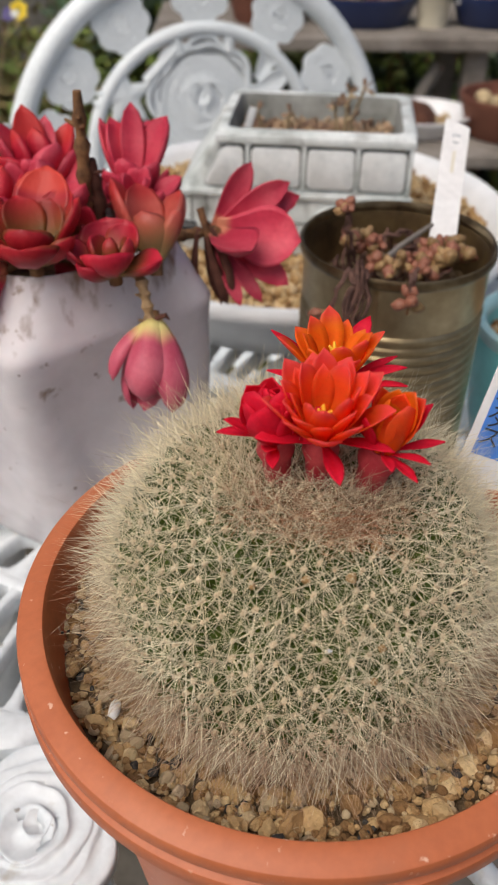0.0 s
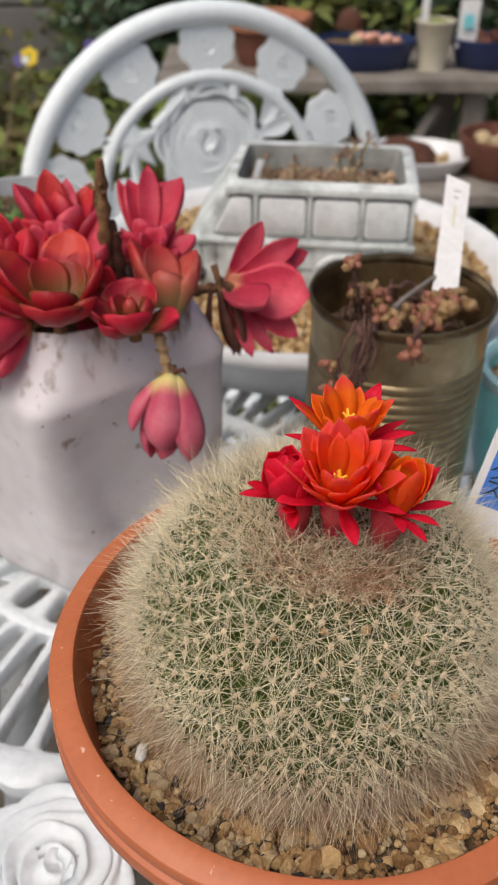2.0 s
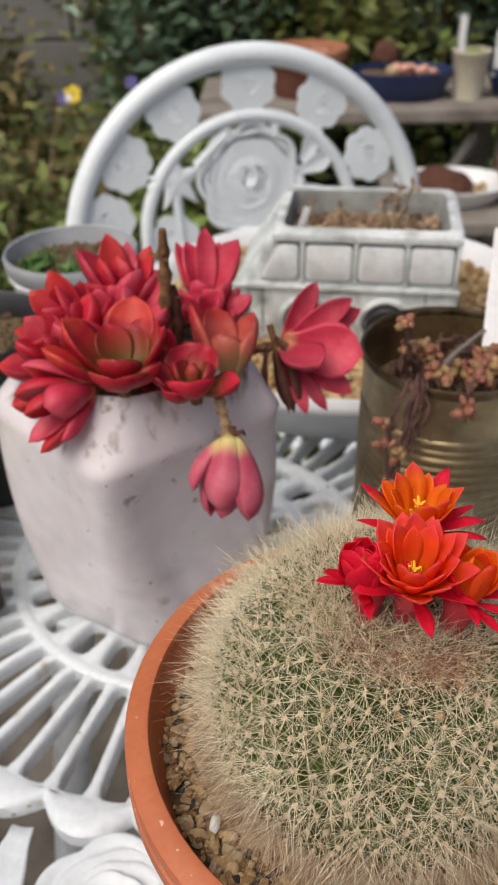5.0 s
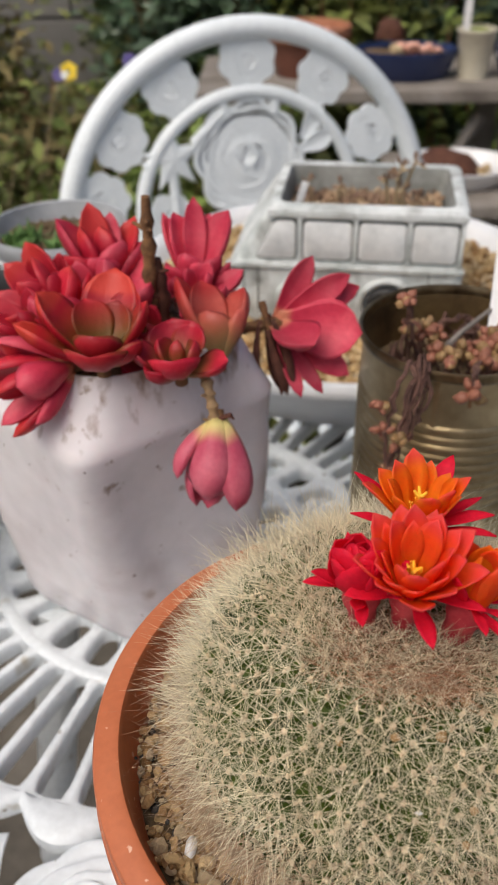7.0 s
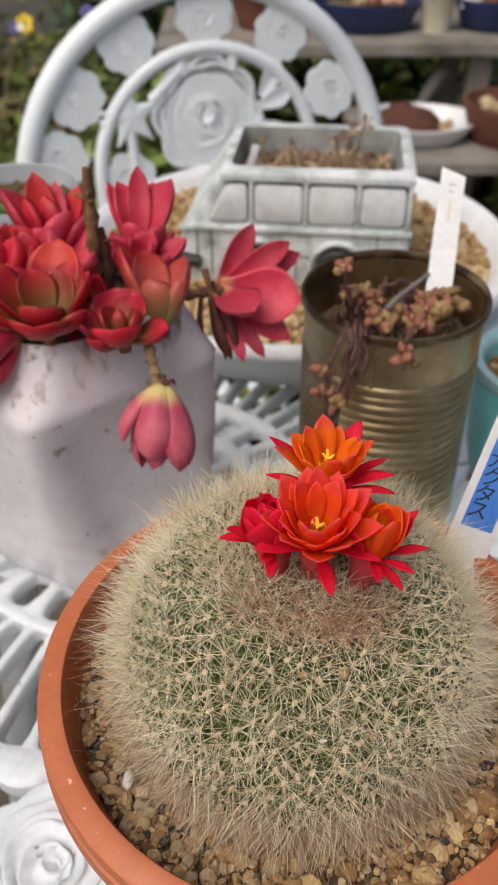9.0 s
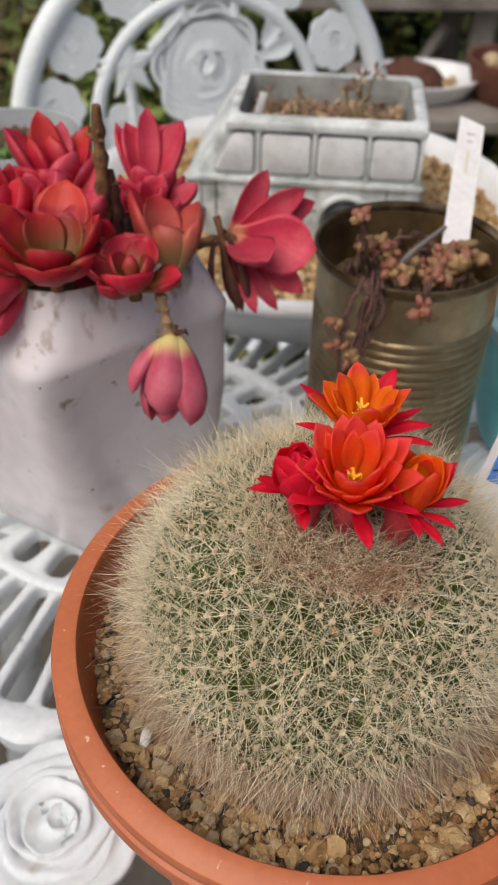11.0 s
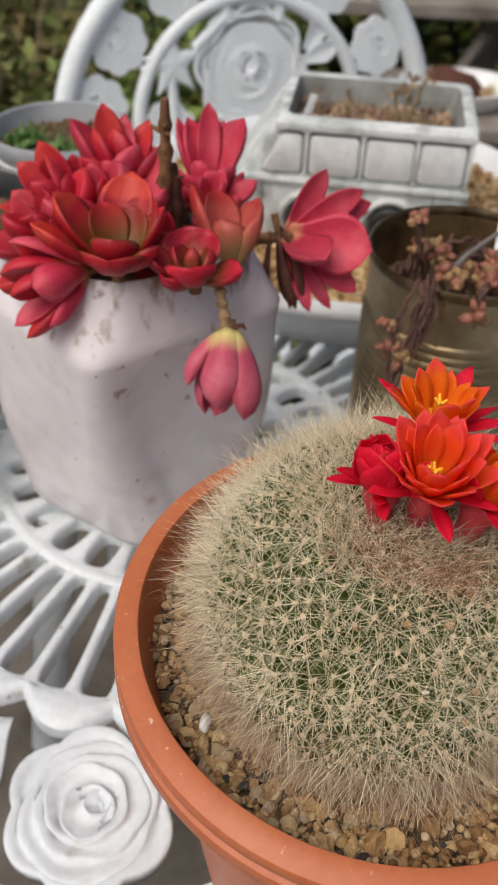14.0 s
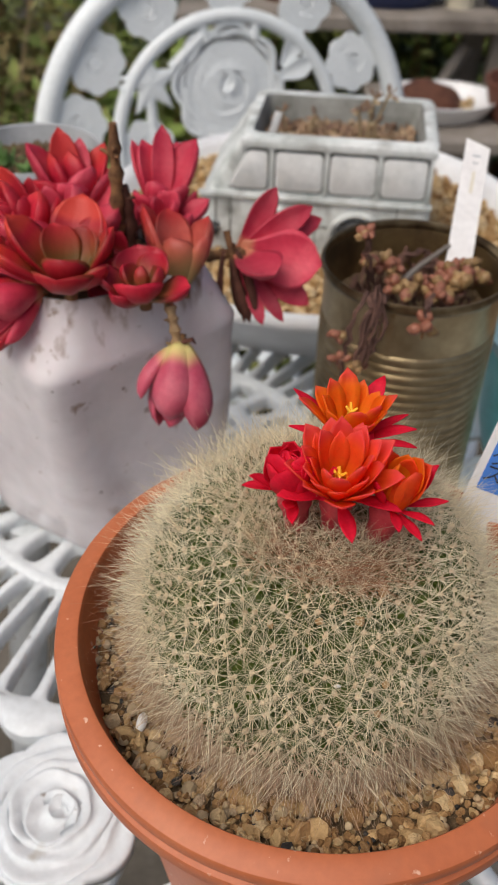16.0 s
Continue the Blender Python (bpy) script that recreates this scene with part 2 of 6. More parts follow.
add_stains(JUG, 14, 0.56, 0.8, (0.45, 0.36, 0.33), 5.0)
add_stains(CASTW, 70, 0.63, 0.75, (0.42, 0.39, 0.32), 3.0)
add_stains(TERRA, 330, 0.665, 0.72, (0.7, 0.42, 0.29), 1.0, 10)
add_stains(TERRA, 60, 0.6, 0.72, (0.42, 0.13, 0.055), 7.0, 8)
add_stains(CONC, 50, 0.5, 0.75, (0.2, 0.2, 0.18), 4.0)
add_gradient(PETALF, 0.0125, (1.0, 0.25, 0.01), 0.55, (1.0, 0.12, 0.11), 0.68)


add_gradient(PETALO, 0.012, (1.0, 0.37, 0.012), 0.7, (1.0, 0.13, 0.09), 0.75)


def add_height_stains(m, z0, z1, scale, color, seed, low=0.5, high=0.62):
    """Dirt washed down from an edge: blotches that thin out between two heights."""
    nt = m.node_tree
    bsdf = nt.nodes["Principled BSDF"]
    src = bsdf.inputs["Base Color"].links[0].from_socket
    tc = nt.nodes.new("ShaderNodeTexCoord")
    mp = nt.nodes.new("ShaderNodeMapping")
    mp.inputs["Location"].default_value = (seed, seed * 0.7, 0)
    mp.inputs["Scale"].default_value = (1, 1, 0.35)
    nt.links.new(tc.outputs["Object"], mp.inputs["Vector"])
    no = nt.nodes.new("ShaderNodeTexNoise")
    no.inputs["Scale"].default_value = scale
    no.inputs["Detail"].default_value = 8
    nt.links.new(mp.outputs["Vector"], no.inputs["Vector"])
    sep = nt.nodes.new("ShaderNodeSeparateXYZ")
    nt.links.new(tc.outputs["Object"], sep.inputs[0])
    hz = nt.nodes.new("ShaderNodeMapRange")
    hz.inputs["From Min"].default_value = z0
    hz.inputs["From Max"].default_value = z1
    hz.inputs["To Min"].default_value = -0.25
    hz.inputs["To Max"].default_value = 0.1
    nt.links.new(sep.outputs["Z"], hz.inputs["Value"])
    add = nt.nodes.new("ShaderNodeMath")
    nt.links.new(no.outputs["Fac"], add.inputs[0])
    nt.links.new(hz.outputs["Result"], add.inputs[1])
    mr = nt.nodes.new("ShaderNodeMapRange")
    mr.inputs["From Min"].default_value = low
    mr.inputs["From Max"].default_value = high
    nt.links.new(add.outputs[0], mr.inputs["Value"])
    mix = nt.nodes.new("ShaderNodeMix")
    mix.data_type = "RGBA"
    nt.links.new(mr.outputs["Result"], mix.inputs["Factor"])
    nt.links.new(src, mix.inputs["A"])
    mix.inputs["B"].default_value = (*color, 1)
    nt.links.new(mix.outputs["Result"], bsdf.inputs["Base Color"])


add_height_stains(JUG, 0.11, 0.148, 150, (0.3, 0.21, 0.16), 6.0, 0.5, 0.68)
RUSTY = material("rusty_tin", [(0.06, 0.036, 0.017), (0.14, 0.09, 0.04), (0.22, 0.15, 0.065)], 60, 0.45, metal=0.6, bump=0.15)
RIMTIN = material("tarnished_rim", [(0.07, 0.045, 0.025), (0.2, 0.145, 0.08), (0.34, 0.27, 0.16)], 90, 0.3, metal=0.85, bump=0.1)
DRYBUD = material("dry_tan_bud", [(0.36, 0.2, 0.08), (0.55, 0.36, 0.17)], 2, 0.9, bump=0.5)
BEADY = material("sedum_yellow_leaf", [(0.24, 0.12, 0.055), (0.36, 0.25, 0.11)], 1.5, 0.45, bump=0.1, random_tint=0.25)
CROWNHAIR = material("brown_crown_hair", [(0.22, 0.09, 0.045), (0.42, 0.21, 0.11)], 60, 0.7, bump=0, random_tint=0.3, island=True)
FLOSS = material("pinkish_brown_hair", [(0.36, 0.23, 0.14), (0.58, 0.41, 0.28)], 60, 0.7, bump=0, random_tint=0.3, island=True)
TRAILST = material("dry_pinkish_stem", [(0.055, 0.026, 0.02), (0.19, 0.095, 0.07)], 300, 0.85, bump=0.6)
BEAD = material("sedum_bead_leaf", [(0.13, 0.035, 0.03), (0.22, 0.085, 0.055), (0.3, 0.16, 0.085)], 60, 0.45, bump=0.1, random_tint=0.3, island=True, sss=0.1)
DRY = material("dry_plant_bits", [(0.15, 0.075, 0.065), (0.36, 0.24, 0.15), (0.6, 0.48, 0.3)], 60, 0.9, bump=0.3, random_tint=0.4, island=True)
STRAW = material("dry_straw", [(0.3, 0.22, 0.12), (0.5, 0.4, 0.24)], 20, 0.8, bump=0.1, random_tint=0.3, island=True)
TAGW = material("white_plastic_tag", [(0.74, 0.72, 0.71), (0.8, 0.79, 0.78)], 60, 0.45, bump=0.03)
TAGB = material("blue_tape", [(0.06, 0.2, 0.62), (0.08, 0.24, 0.68)], 60, 0.4, bump=0.03)
INK = material("black_ink", [(0.015, 0.015, 0.018), (0.03, 0.03, 0.035)], 200, 0.6, bump=0)
GREYR = material("grey_glaze", [(0.27, 0.285, 0.3), (0.46, 0.48, 0.5)], 30, 0.45, bump=0.05)
SEDG = material("green_sedum", [(0.08, 0.16, 0.04), (0.18, 0.3, 0.1)], 80, 0.55, bump=0.1, random_tint=0.3, island=True)
YELLOWP = material("yellow_green_plastic", [(0.5, 0.46, 0.12), (0.58, 0.55, 0.2)], 30, 0.45, bump=0.05)
BROWNP = material("dark_brown_wood", [(0.035, 0.025, 0.02), (0.09, 0.065, 0.05)], 40, 0.8, bump=0.3)
CLAYP = material("brown_clay", [(0.13, 0.045, 0.028), (0.2, 0.075, 0.045)], 30, 0.7, bump=0.15)
DARKC = material("dark_brown_moss", [(0.06, 0.02, 0.012), (0.13, 0.05, 0.026)], 160, 0.9, bump=0.6)
ORANGEP = material("orange_clay", [(0.34, 0.13, 0.065), (0.42, 0.18, 0.095)], 30, 0.7, bump=0.15)
PINKST = material("pink_stones", [(0.55, 0.27, 0.2), (0.68, 0.4, 0.3)], 80, 0.85, bump=0.3, random_tint=0.25, island=True)
YFLOW = material("yellow_flower", [(0.8, 0.55, 0.02), (0.85, 0.65, 0.05)], 60, 0.6, bump=0)
VFLOW = material("violet_flower", [(0.12, 0.1, 0.3), (0.18, 0.14, 0.38)], 60, 0.6, bump=0)
WFLOW = material("white_flower", [(0.75, 0.75, 0.68), (0.8, 0.8, 0.75)], 60, 0.6, bump=0)
LEAFY = material("yellow_green_leaves", [(0.1, 0.15, 0.03), (0.2, 0.26, 0.06)], 8, 0.5, bump=0, random_tint=0.4, island=True)
LEAFB = material("dry_bed_leaves", [(0.14, 0.11, 0.035), (0.28, 0.22, 0.09)], 8, 0.8, bump=0, random_tint=0.4, island=True)


# ---- building helpers ----
def part(name, bm, mat, parent=None, label="", smooth=True, sharp=50):
    me = bpy.data.meshes.new(name)
    bm.to_mesh(me)
    bm.free()
    me.materials.append(mat)
    if smooth:
        for p in me.polygons:
            p.use_smooth = True
        me.set_sharp_from_angle(angle=radians(sharp))
    ob = new(name, me)
    ob.parent = parent
    if label:
        ob["label"] = label
    return ob


def thing(name, label, category, m=None, group="", kind=""):
    ob = tagged(new(name), label, category, group, kind)
    ob.matrix_world = m or Matrix()
    return ob


def loft(bm, loops, closed=True, cap0=False, cap1=False):
    """Skin through rings of equal length."""
    rings = [[bm.verts.new(p) for p in lp] for lp in loops]
    n = len(rings[0])
    for a, b in zip(rings, rings[1:]):
        for i in range(n if closed else n - 1):
            j = (i + 1) % n
            bm.faces.new((a[i], a[j], b[j], b[i]))
    if cap0:
        bm.faces.new(rings[0][::-1])
    if cap1:
        bm.faces.new(rings[-1])
    return rings


def lathe(profile, n=48, sx=1.0, sy=1.0, c=(0, 0), cap0=False, cap1=False, bm=None):
    bm = bm or bmesh.new()
    loops = [[(c[0] + sx * r * math.cos(2 * math.pi * i / n), c[1] + sy * r * math.sin(2 * math.pi * i / n), z) for i in range(n)] for r, z in profile]
    loft(bm, loops, cap0=cap0, cap1=cap1)
    return bm


def tube(points, radii, n=8, bm=None, flat=1.0, side=None):
    """A round bar along points; radii one number or one per point."""
    bm = bm or bmesh.new()
    pts = [Vector(p) for p in points]
    if not hasattr(radii, "__len__"):
        radii = [radii] * len(pts)
    loops, up = [], Vector(side) if side else None
    for i, p in enumerate(pts):
        d = (pts[min(i + 1, len(pts) - 1)] - pts[max(i - 1, 0)]).normalized()
        if up is None:
            up = Vector((0, 0, 1)) if abs(d.z) < 0.9 else Vector((1, 0, 0))
        s = d.cross(up).normalized()
        u = s.cross(d).normalized()
        up = u
        loops.append([p + radii[i] * (math.cos(2 * math.pi * k / n) * s + flat * math.sin(2 * math.pi * k / n) * u) for k in range(n)])
    loft(bm, loops, cap0=True, cap1=True)
    return bm


def box(bm, a, b, m=None, bevel=0.0):
    """An axis-parallel box from corner a to corner b, moved by m."""
    ret = bmesh.ops.create_cube(bm, size=1.0)
    vs = ret["verts"]
    for v in vs:
        v.co = Vector([a[k] + (v.co[k] + 0.5) * (b[k] - a[k]) for k in range(3)])
    if bevel:
        es = list({e for v in vs for e in v.link_edges})
        r2 = bmesh.ops.bevel(bm, geom=es, offset=bevel, segments=2, affect="EDGES", profile=0.6)
        vs = list({v for f in r2["faces"] for v in f.verts} | {v for v in vs if v.is_valid})
    if m is not None:
        for v in vs:
            v.co = m @ v.co
    return bm


def frame_to(p, d, spin=0.0):
    """A pose at p whose z axis points along d."""
    q = Vector(d).normalized().to_track_quat("Z", "Y")
    return Matrix.Translation(p) @ q.to_matrix().to_4x4() @ Matrix.Rotation(spin, 4, "Z")


def fleshy_leaf(length, width, thick, bend=0.3, tip=0.35, n=11, k=10, keel=0.9, base=0.42):
    """A thick pointed leaf along +x from the base, its upper face up, curling up by bend."""
    bm = bmesh.new()
    loops = []
    x = z = 0.0
    for i in range(n):
        t = i / (n - 1)
        if t < 0.62:
            q = t / 0.62
            w = base + (1 - base) * q * q * (3 - 2 * q)
            h = 0.7 + 0.3 * q
        else:
            q = (t - 0.62) / 0.38
            w = (1 - q ** 2) ** (0.52 + 0.6 * tip) if q < 1 else 0.0
            h = (1 - q ** 2.2) ** 0.7 if q < 1 else 0.0
        w, h = max(w, 0.012) * width, max(h, 0.012) * thick
        a = bend * 1.6 * t
        if i:
            x += length / (n - 1) * math.cos(a)
            z += length / (n - 1) * math.sin(a)
        lp = []
        for j in range(k):
            ph = 2 * math.pi * j / k
            y = 0.5 * w * math.cos(ph)
            s = math.sin(ph)
            dz = h * (0.22 * s if s > 0 else keel * s) + 0.22 * w * (math.cos(ph) ** 2)
            lp.append((x - dz * math.sin(a), y, z + dz * math.cos(a)))
        loops.append(lp)
    loft(bm, loops, cap0=True, cap1=True)
    return bm


def petal(length, width, bend=0.4, point=0.5, n=9, k=4, cup=0.25, thick=0.0004):
    """A thin cupped petal along +x, as a closed skin."""
    bm = bmesh.new()
    loops = []
    for i in range(n):
        t = i / (n - 1)
        if t < 0.58:
            q = t / 0.58
            w = 0.38 + 0.62 * q * q * (3 - 2 * q)
        else:
            q = (t - 0.58) / 0.42
            w = max(0.0, 1 - q ** (2.6 - point)) ** (0.62 + 0.4 * point)
        w = width * max(w, 0.03)
        a = bend * t
        x = length * (math.sin(a) / bend if abs(bend) > 1e-3 else t)
        z = length * ((1 - math.cos(a)) / bend if abs(bend) > 1e-3 else 0)
        top, low = [], []
        for j in range(k + 1):
            y = (j / k - 0.5) * w
            dz = cup * (2 * abs(j / k - 0.5)) ** 2 * w * 0.5
            top.append((x - dz * math.sin(a), y, z + dz * math.cos(a)))
            low.append((x - (dz - thick) * math.sin(a), y, z + (dz - thick) * math.cos(a)))
        loops.append(top + low[::-1])
    loft(bm, loops, cap0=True, cap1=True)
    return bm


def pebble(seed, n=1, rough=0.25):
    """A crumb with worn corners: a ball cut by random planes, then roughened."""
    bm = bmesh.new()
    bmesh.ops.create_icosphere(bm, subdivisions=n, radius=1.0)
    rnd = random.Random(seed)
    s = Vector((rnd.uniform(0.85, 1.2), rnd.uniform(0.75, 1.1), rnd.uniform(0.65, 0.95)))
    off = Vector((rnd.uniform(0, 50), rnd.uniform(0, 50), seed * 3.1))
    cuts = [(Vector((rnd.gauss(0, 1), rnd.gauss(0, 1), rnd.gauss(0, 1))).normalized(), rnd.uniform(0.56, 0.88)) for q in range(11)]
    for v in bm.verts:
        p = v.co.copy()
        for d, h in cuts:
            e = p.dot(d) - h
            if e > 0:
                p -= d * e * 0.92
        p *= 1 + rough * 0.5 * noise.noise(v.co * 2.3 + off) + rough * 0.4 * noise.noise(v.co * 6.1 + off)
        v.co = Vector((p.x * s.x, p.y * s.y, p.z * s.z))
    return bm


def bare_mesh(name, bm, mat, smooth=True):
    me = bpy.data.meshes.new(name)
    bm.to_mesh(me)
    bm.free()
    me.materials.append(mat)
    if smooth:
        for p in me.polygons:
            p.use_smooth = True
    return me


def child(name, me, parent, m):
    ob = new(name, me)
    ob.parent = parent
    ob.matrix_local = m
    return ob


def scatter_mesh(name, mesh_list, poses, mat, parent, smooth=False):
    """Many small solids joined into one mesh by plain arrays."""
    V, F, base = [], [], 0
    src = [(np.array([v.co[:] for v in me.vertices]), [tuple(p.vertices) for p in me.polygons]) for me in mesh_list]
    for i, m in enumerate(poses):
        vs, fs = src[i % len(src)]
        M = np.array(m)
        V.append(vs @ M[:3, :3].T + M[:3, 3])
        F.extend(tuple(a + base for a in f) for f in fs)
        base += len(vs)
    me = bpy.data.meshes.new(name)
    me.from_pydata(np.concatenate(V).tolist(), [], F)
    me.materials.append(mat)
    if smooth:
        for p in me.polygons:
            p.use_smooth = True
    ob = new(name, me)
    ob.parent = parent
    return tagged(ob, kind="stuff")


def add_specks(m, scale, share, size, colour):
    """Small dirt specks strewn at random over a surface."""
    nt = m.node_tree
    bsdf = nt.nodes["Principled BSDF"]
    src = bsdf.inputs["Base Color"].links[0].from_socket
    tc = nt.nodes.new("ShaderNodeTexCoord")
    vor = nt.nodes.new("ShaderNodeTexVoronoi")
    vor.inputs["Scale"].default_value = scale
    nt.links.new(tc.outputs["Object"], vor.inputs["Vector"])
    sep = nt.nodes.new("ShaderNodeSeparateColor")
    nt.links.new(vor.outputs["Color"], sep.inputs["Color"])
    big = nt.nodes.new("ShaderNodeMath")
    big.operation = "MULTIPLY"
    big.inputs[1].default_value = size
    nt.links.new(sep.outputs["Green"], big.inputs[0])
    near = nt.nodes.new("ShaderNodeMath")
    near.operation = "LESS_THAN"
    nt.links.new(vor.outputs["Distance"], near.inputs[0])
    nt.links.new(big.outputs[0], near.inputs[1])
    pick = nt.nodes.new("ShaderNodeMath")
    pick.operation = "LESS_THAN"
    pick.inputs[1].default_value = share
    nt.links.new(sep.outputs["Red"], pick.inputs[0])
    both = nt.nodes.new("ShaderNodeMath")
    both.operation = "MULTIPLY"
    nt.links.new(near.outputs[0], both.inputs[0])
    nt.links.new(pick.outputs[0], both.inputs[1])
    soft = nt.nodes.new("ShaderNodeMath")
    soft.operation = "MULTIPLY"
    soft.inputs[1].default_value = 0.75
    nt.links.new(both.outputs[0], soft.inputs[0])
    mix = nt.nodes.new("ShaderNodeMix")
    mix.data_type = "RGBA"
    mix.inputs["B"].default_value = (*colour, 1)
    nt.links.new(soft.outputs[0], mix.inputs["Factor"])
    nt.links.new(src, mix.inputs["A"])
    nt.links.new(mix.outputs["Result"], bsdf.inputs["Base Color"])


add_specks(JUG, 240, 0.08, 0.2, (0.2, 0.12, 0.09))
add_specks(CASTW, 150, 0.1, 0.2, (0.2, 0.16, 0.12))
add_specks(TERRA, 260, 0.1, 0.22, (0.62, 0.42, 0.32))


def let_through(m, share):
    """A thin petal lets part of the light through."""
    nt = m.node_tree
    bsdf = nt.nodes["Principled BSDF"]
    out = [n for n in nt.nodes if n.type == "OUTPUT_MATERIAL"][0]
    tr = nt.nodes.new("ShaderNodeBsdfTranslucent")
    nt.links.new(bsdf.inputs["Base Color"].links[0].from_socket, tr.inputs["Color"])
    mix = nt.nodes.new("ShaderNodeMixShader")
    mix.inputs["Fac"].default_value = share
    nt.links.new(bsdf.outputs[0], mix.inputs[1])
    nt.links.new(tr.outputs[0], mix.inputs[2])
    nt.links.new(mix.outputs[0], out.inputs["Surface"])


for m in (PETALF, PETALO, PETALR):
    let_through(m, 0.52)

# ---- ground, wall ----
GZ = -0.70
bm = bmesh.new()
bmesh.ops.create_grid(bm, x_segments=60, y_segments=60, size=20)
for v in bm.verts:
    v.co.z = GZ + 0.02 * noise.noise(v.co * 0.9)
ground = tagged(part("ground", bm, GROUND), "grey-brown bare garden soil with fine grit", "ground", kind="structure")

TC = Vector((-0.070, 0.197, 0.0))


def cell_ring(bm, holes, r0, r1, count, phase, top=0.0, thick=0.008, taper=0.0):
    """A ring of a cast plate from radius r0 to r1 pierced by count holes; holes(k) gives (radius, half length, half width)."""
    n = 32
    for c in range(count):
        a0 = 2 * math.pi * c / count + phase
        da = math.pi / count
        rc, hl, hw = holes(c)
        outer, ring0 = [], []
        for k in range(n):
            th = 2 * math.pi * k / n
            cx, sy = math.cos(th), math.sin(th)
            # rounded slot: its length along the radius
            y = (hl - hw) * (1 if cx > 0 else -1) * min(1, abs(cx) * 3) + hw * cx if hl > hw else hl * cx
            x = hw * sy * (1 + taper * y / rc)
            ring0.append((rc + y, x))
            m = max(abs(cx), abs(sy))
            u, w = cx / m, sy / m
            rr = (r0 + r1) / 2 + u * (r1 - r0) / 2
            outer.append((rr, a0 + w * da))
        inner = []
        for (r, x) in ring0:
            inner.append((math.hypot(r, x), a0 + math.atan2(x, r)))

        def at(p, z):
            return (p[0] * math.cos(p[1]), p[0] * math.sin(p[1]), z)

        def mix(f):
            return [(a[0] + (b[0] - a[0]) * f, a[1] + (b[1] - a[1]) * f) for a, b in zip(inner, outer)]

        loft(bm, [[at(p, top - thick) for p in outer], [at(p, top - thick) for p in inner], [at(p, top - thick * 0.45) for p in inner], [at(p, top - 0.0012) for p in mix(0.14)], [at(p, top - 0.0002) for p in mix(0.4)], [at(p, top) for p in outer]])
    bmesh.ops.remove_doubles(bm, verts=bm.verts, dist=1e-5)


def wavy_band(radii, count, deep, phase, n=312):
    """A flat cast ring; rows of (radius, height, share of the scallop)."""
    bm = bmesh.new()
    loops = []
    for r, z, k in radii:
        lp = []
        for i in range(n):
            a = 2 * math.pi * i / n
            rr = r + k * deep * (abs(math.cos(0.5 * count * (a - phase))) - 0.6)
            lp.append((rr * math.cos(a), rr * math.sin(a), z))
        loops.append(lp)
    loft(bm, loops)
    return bm


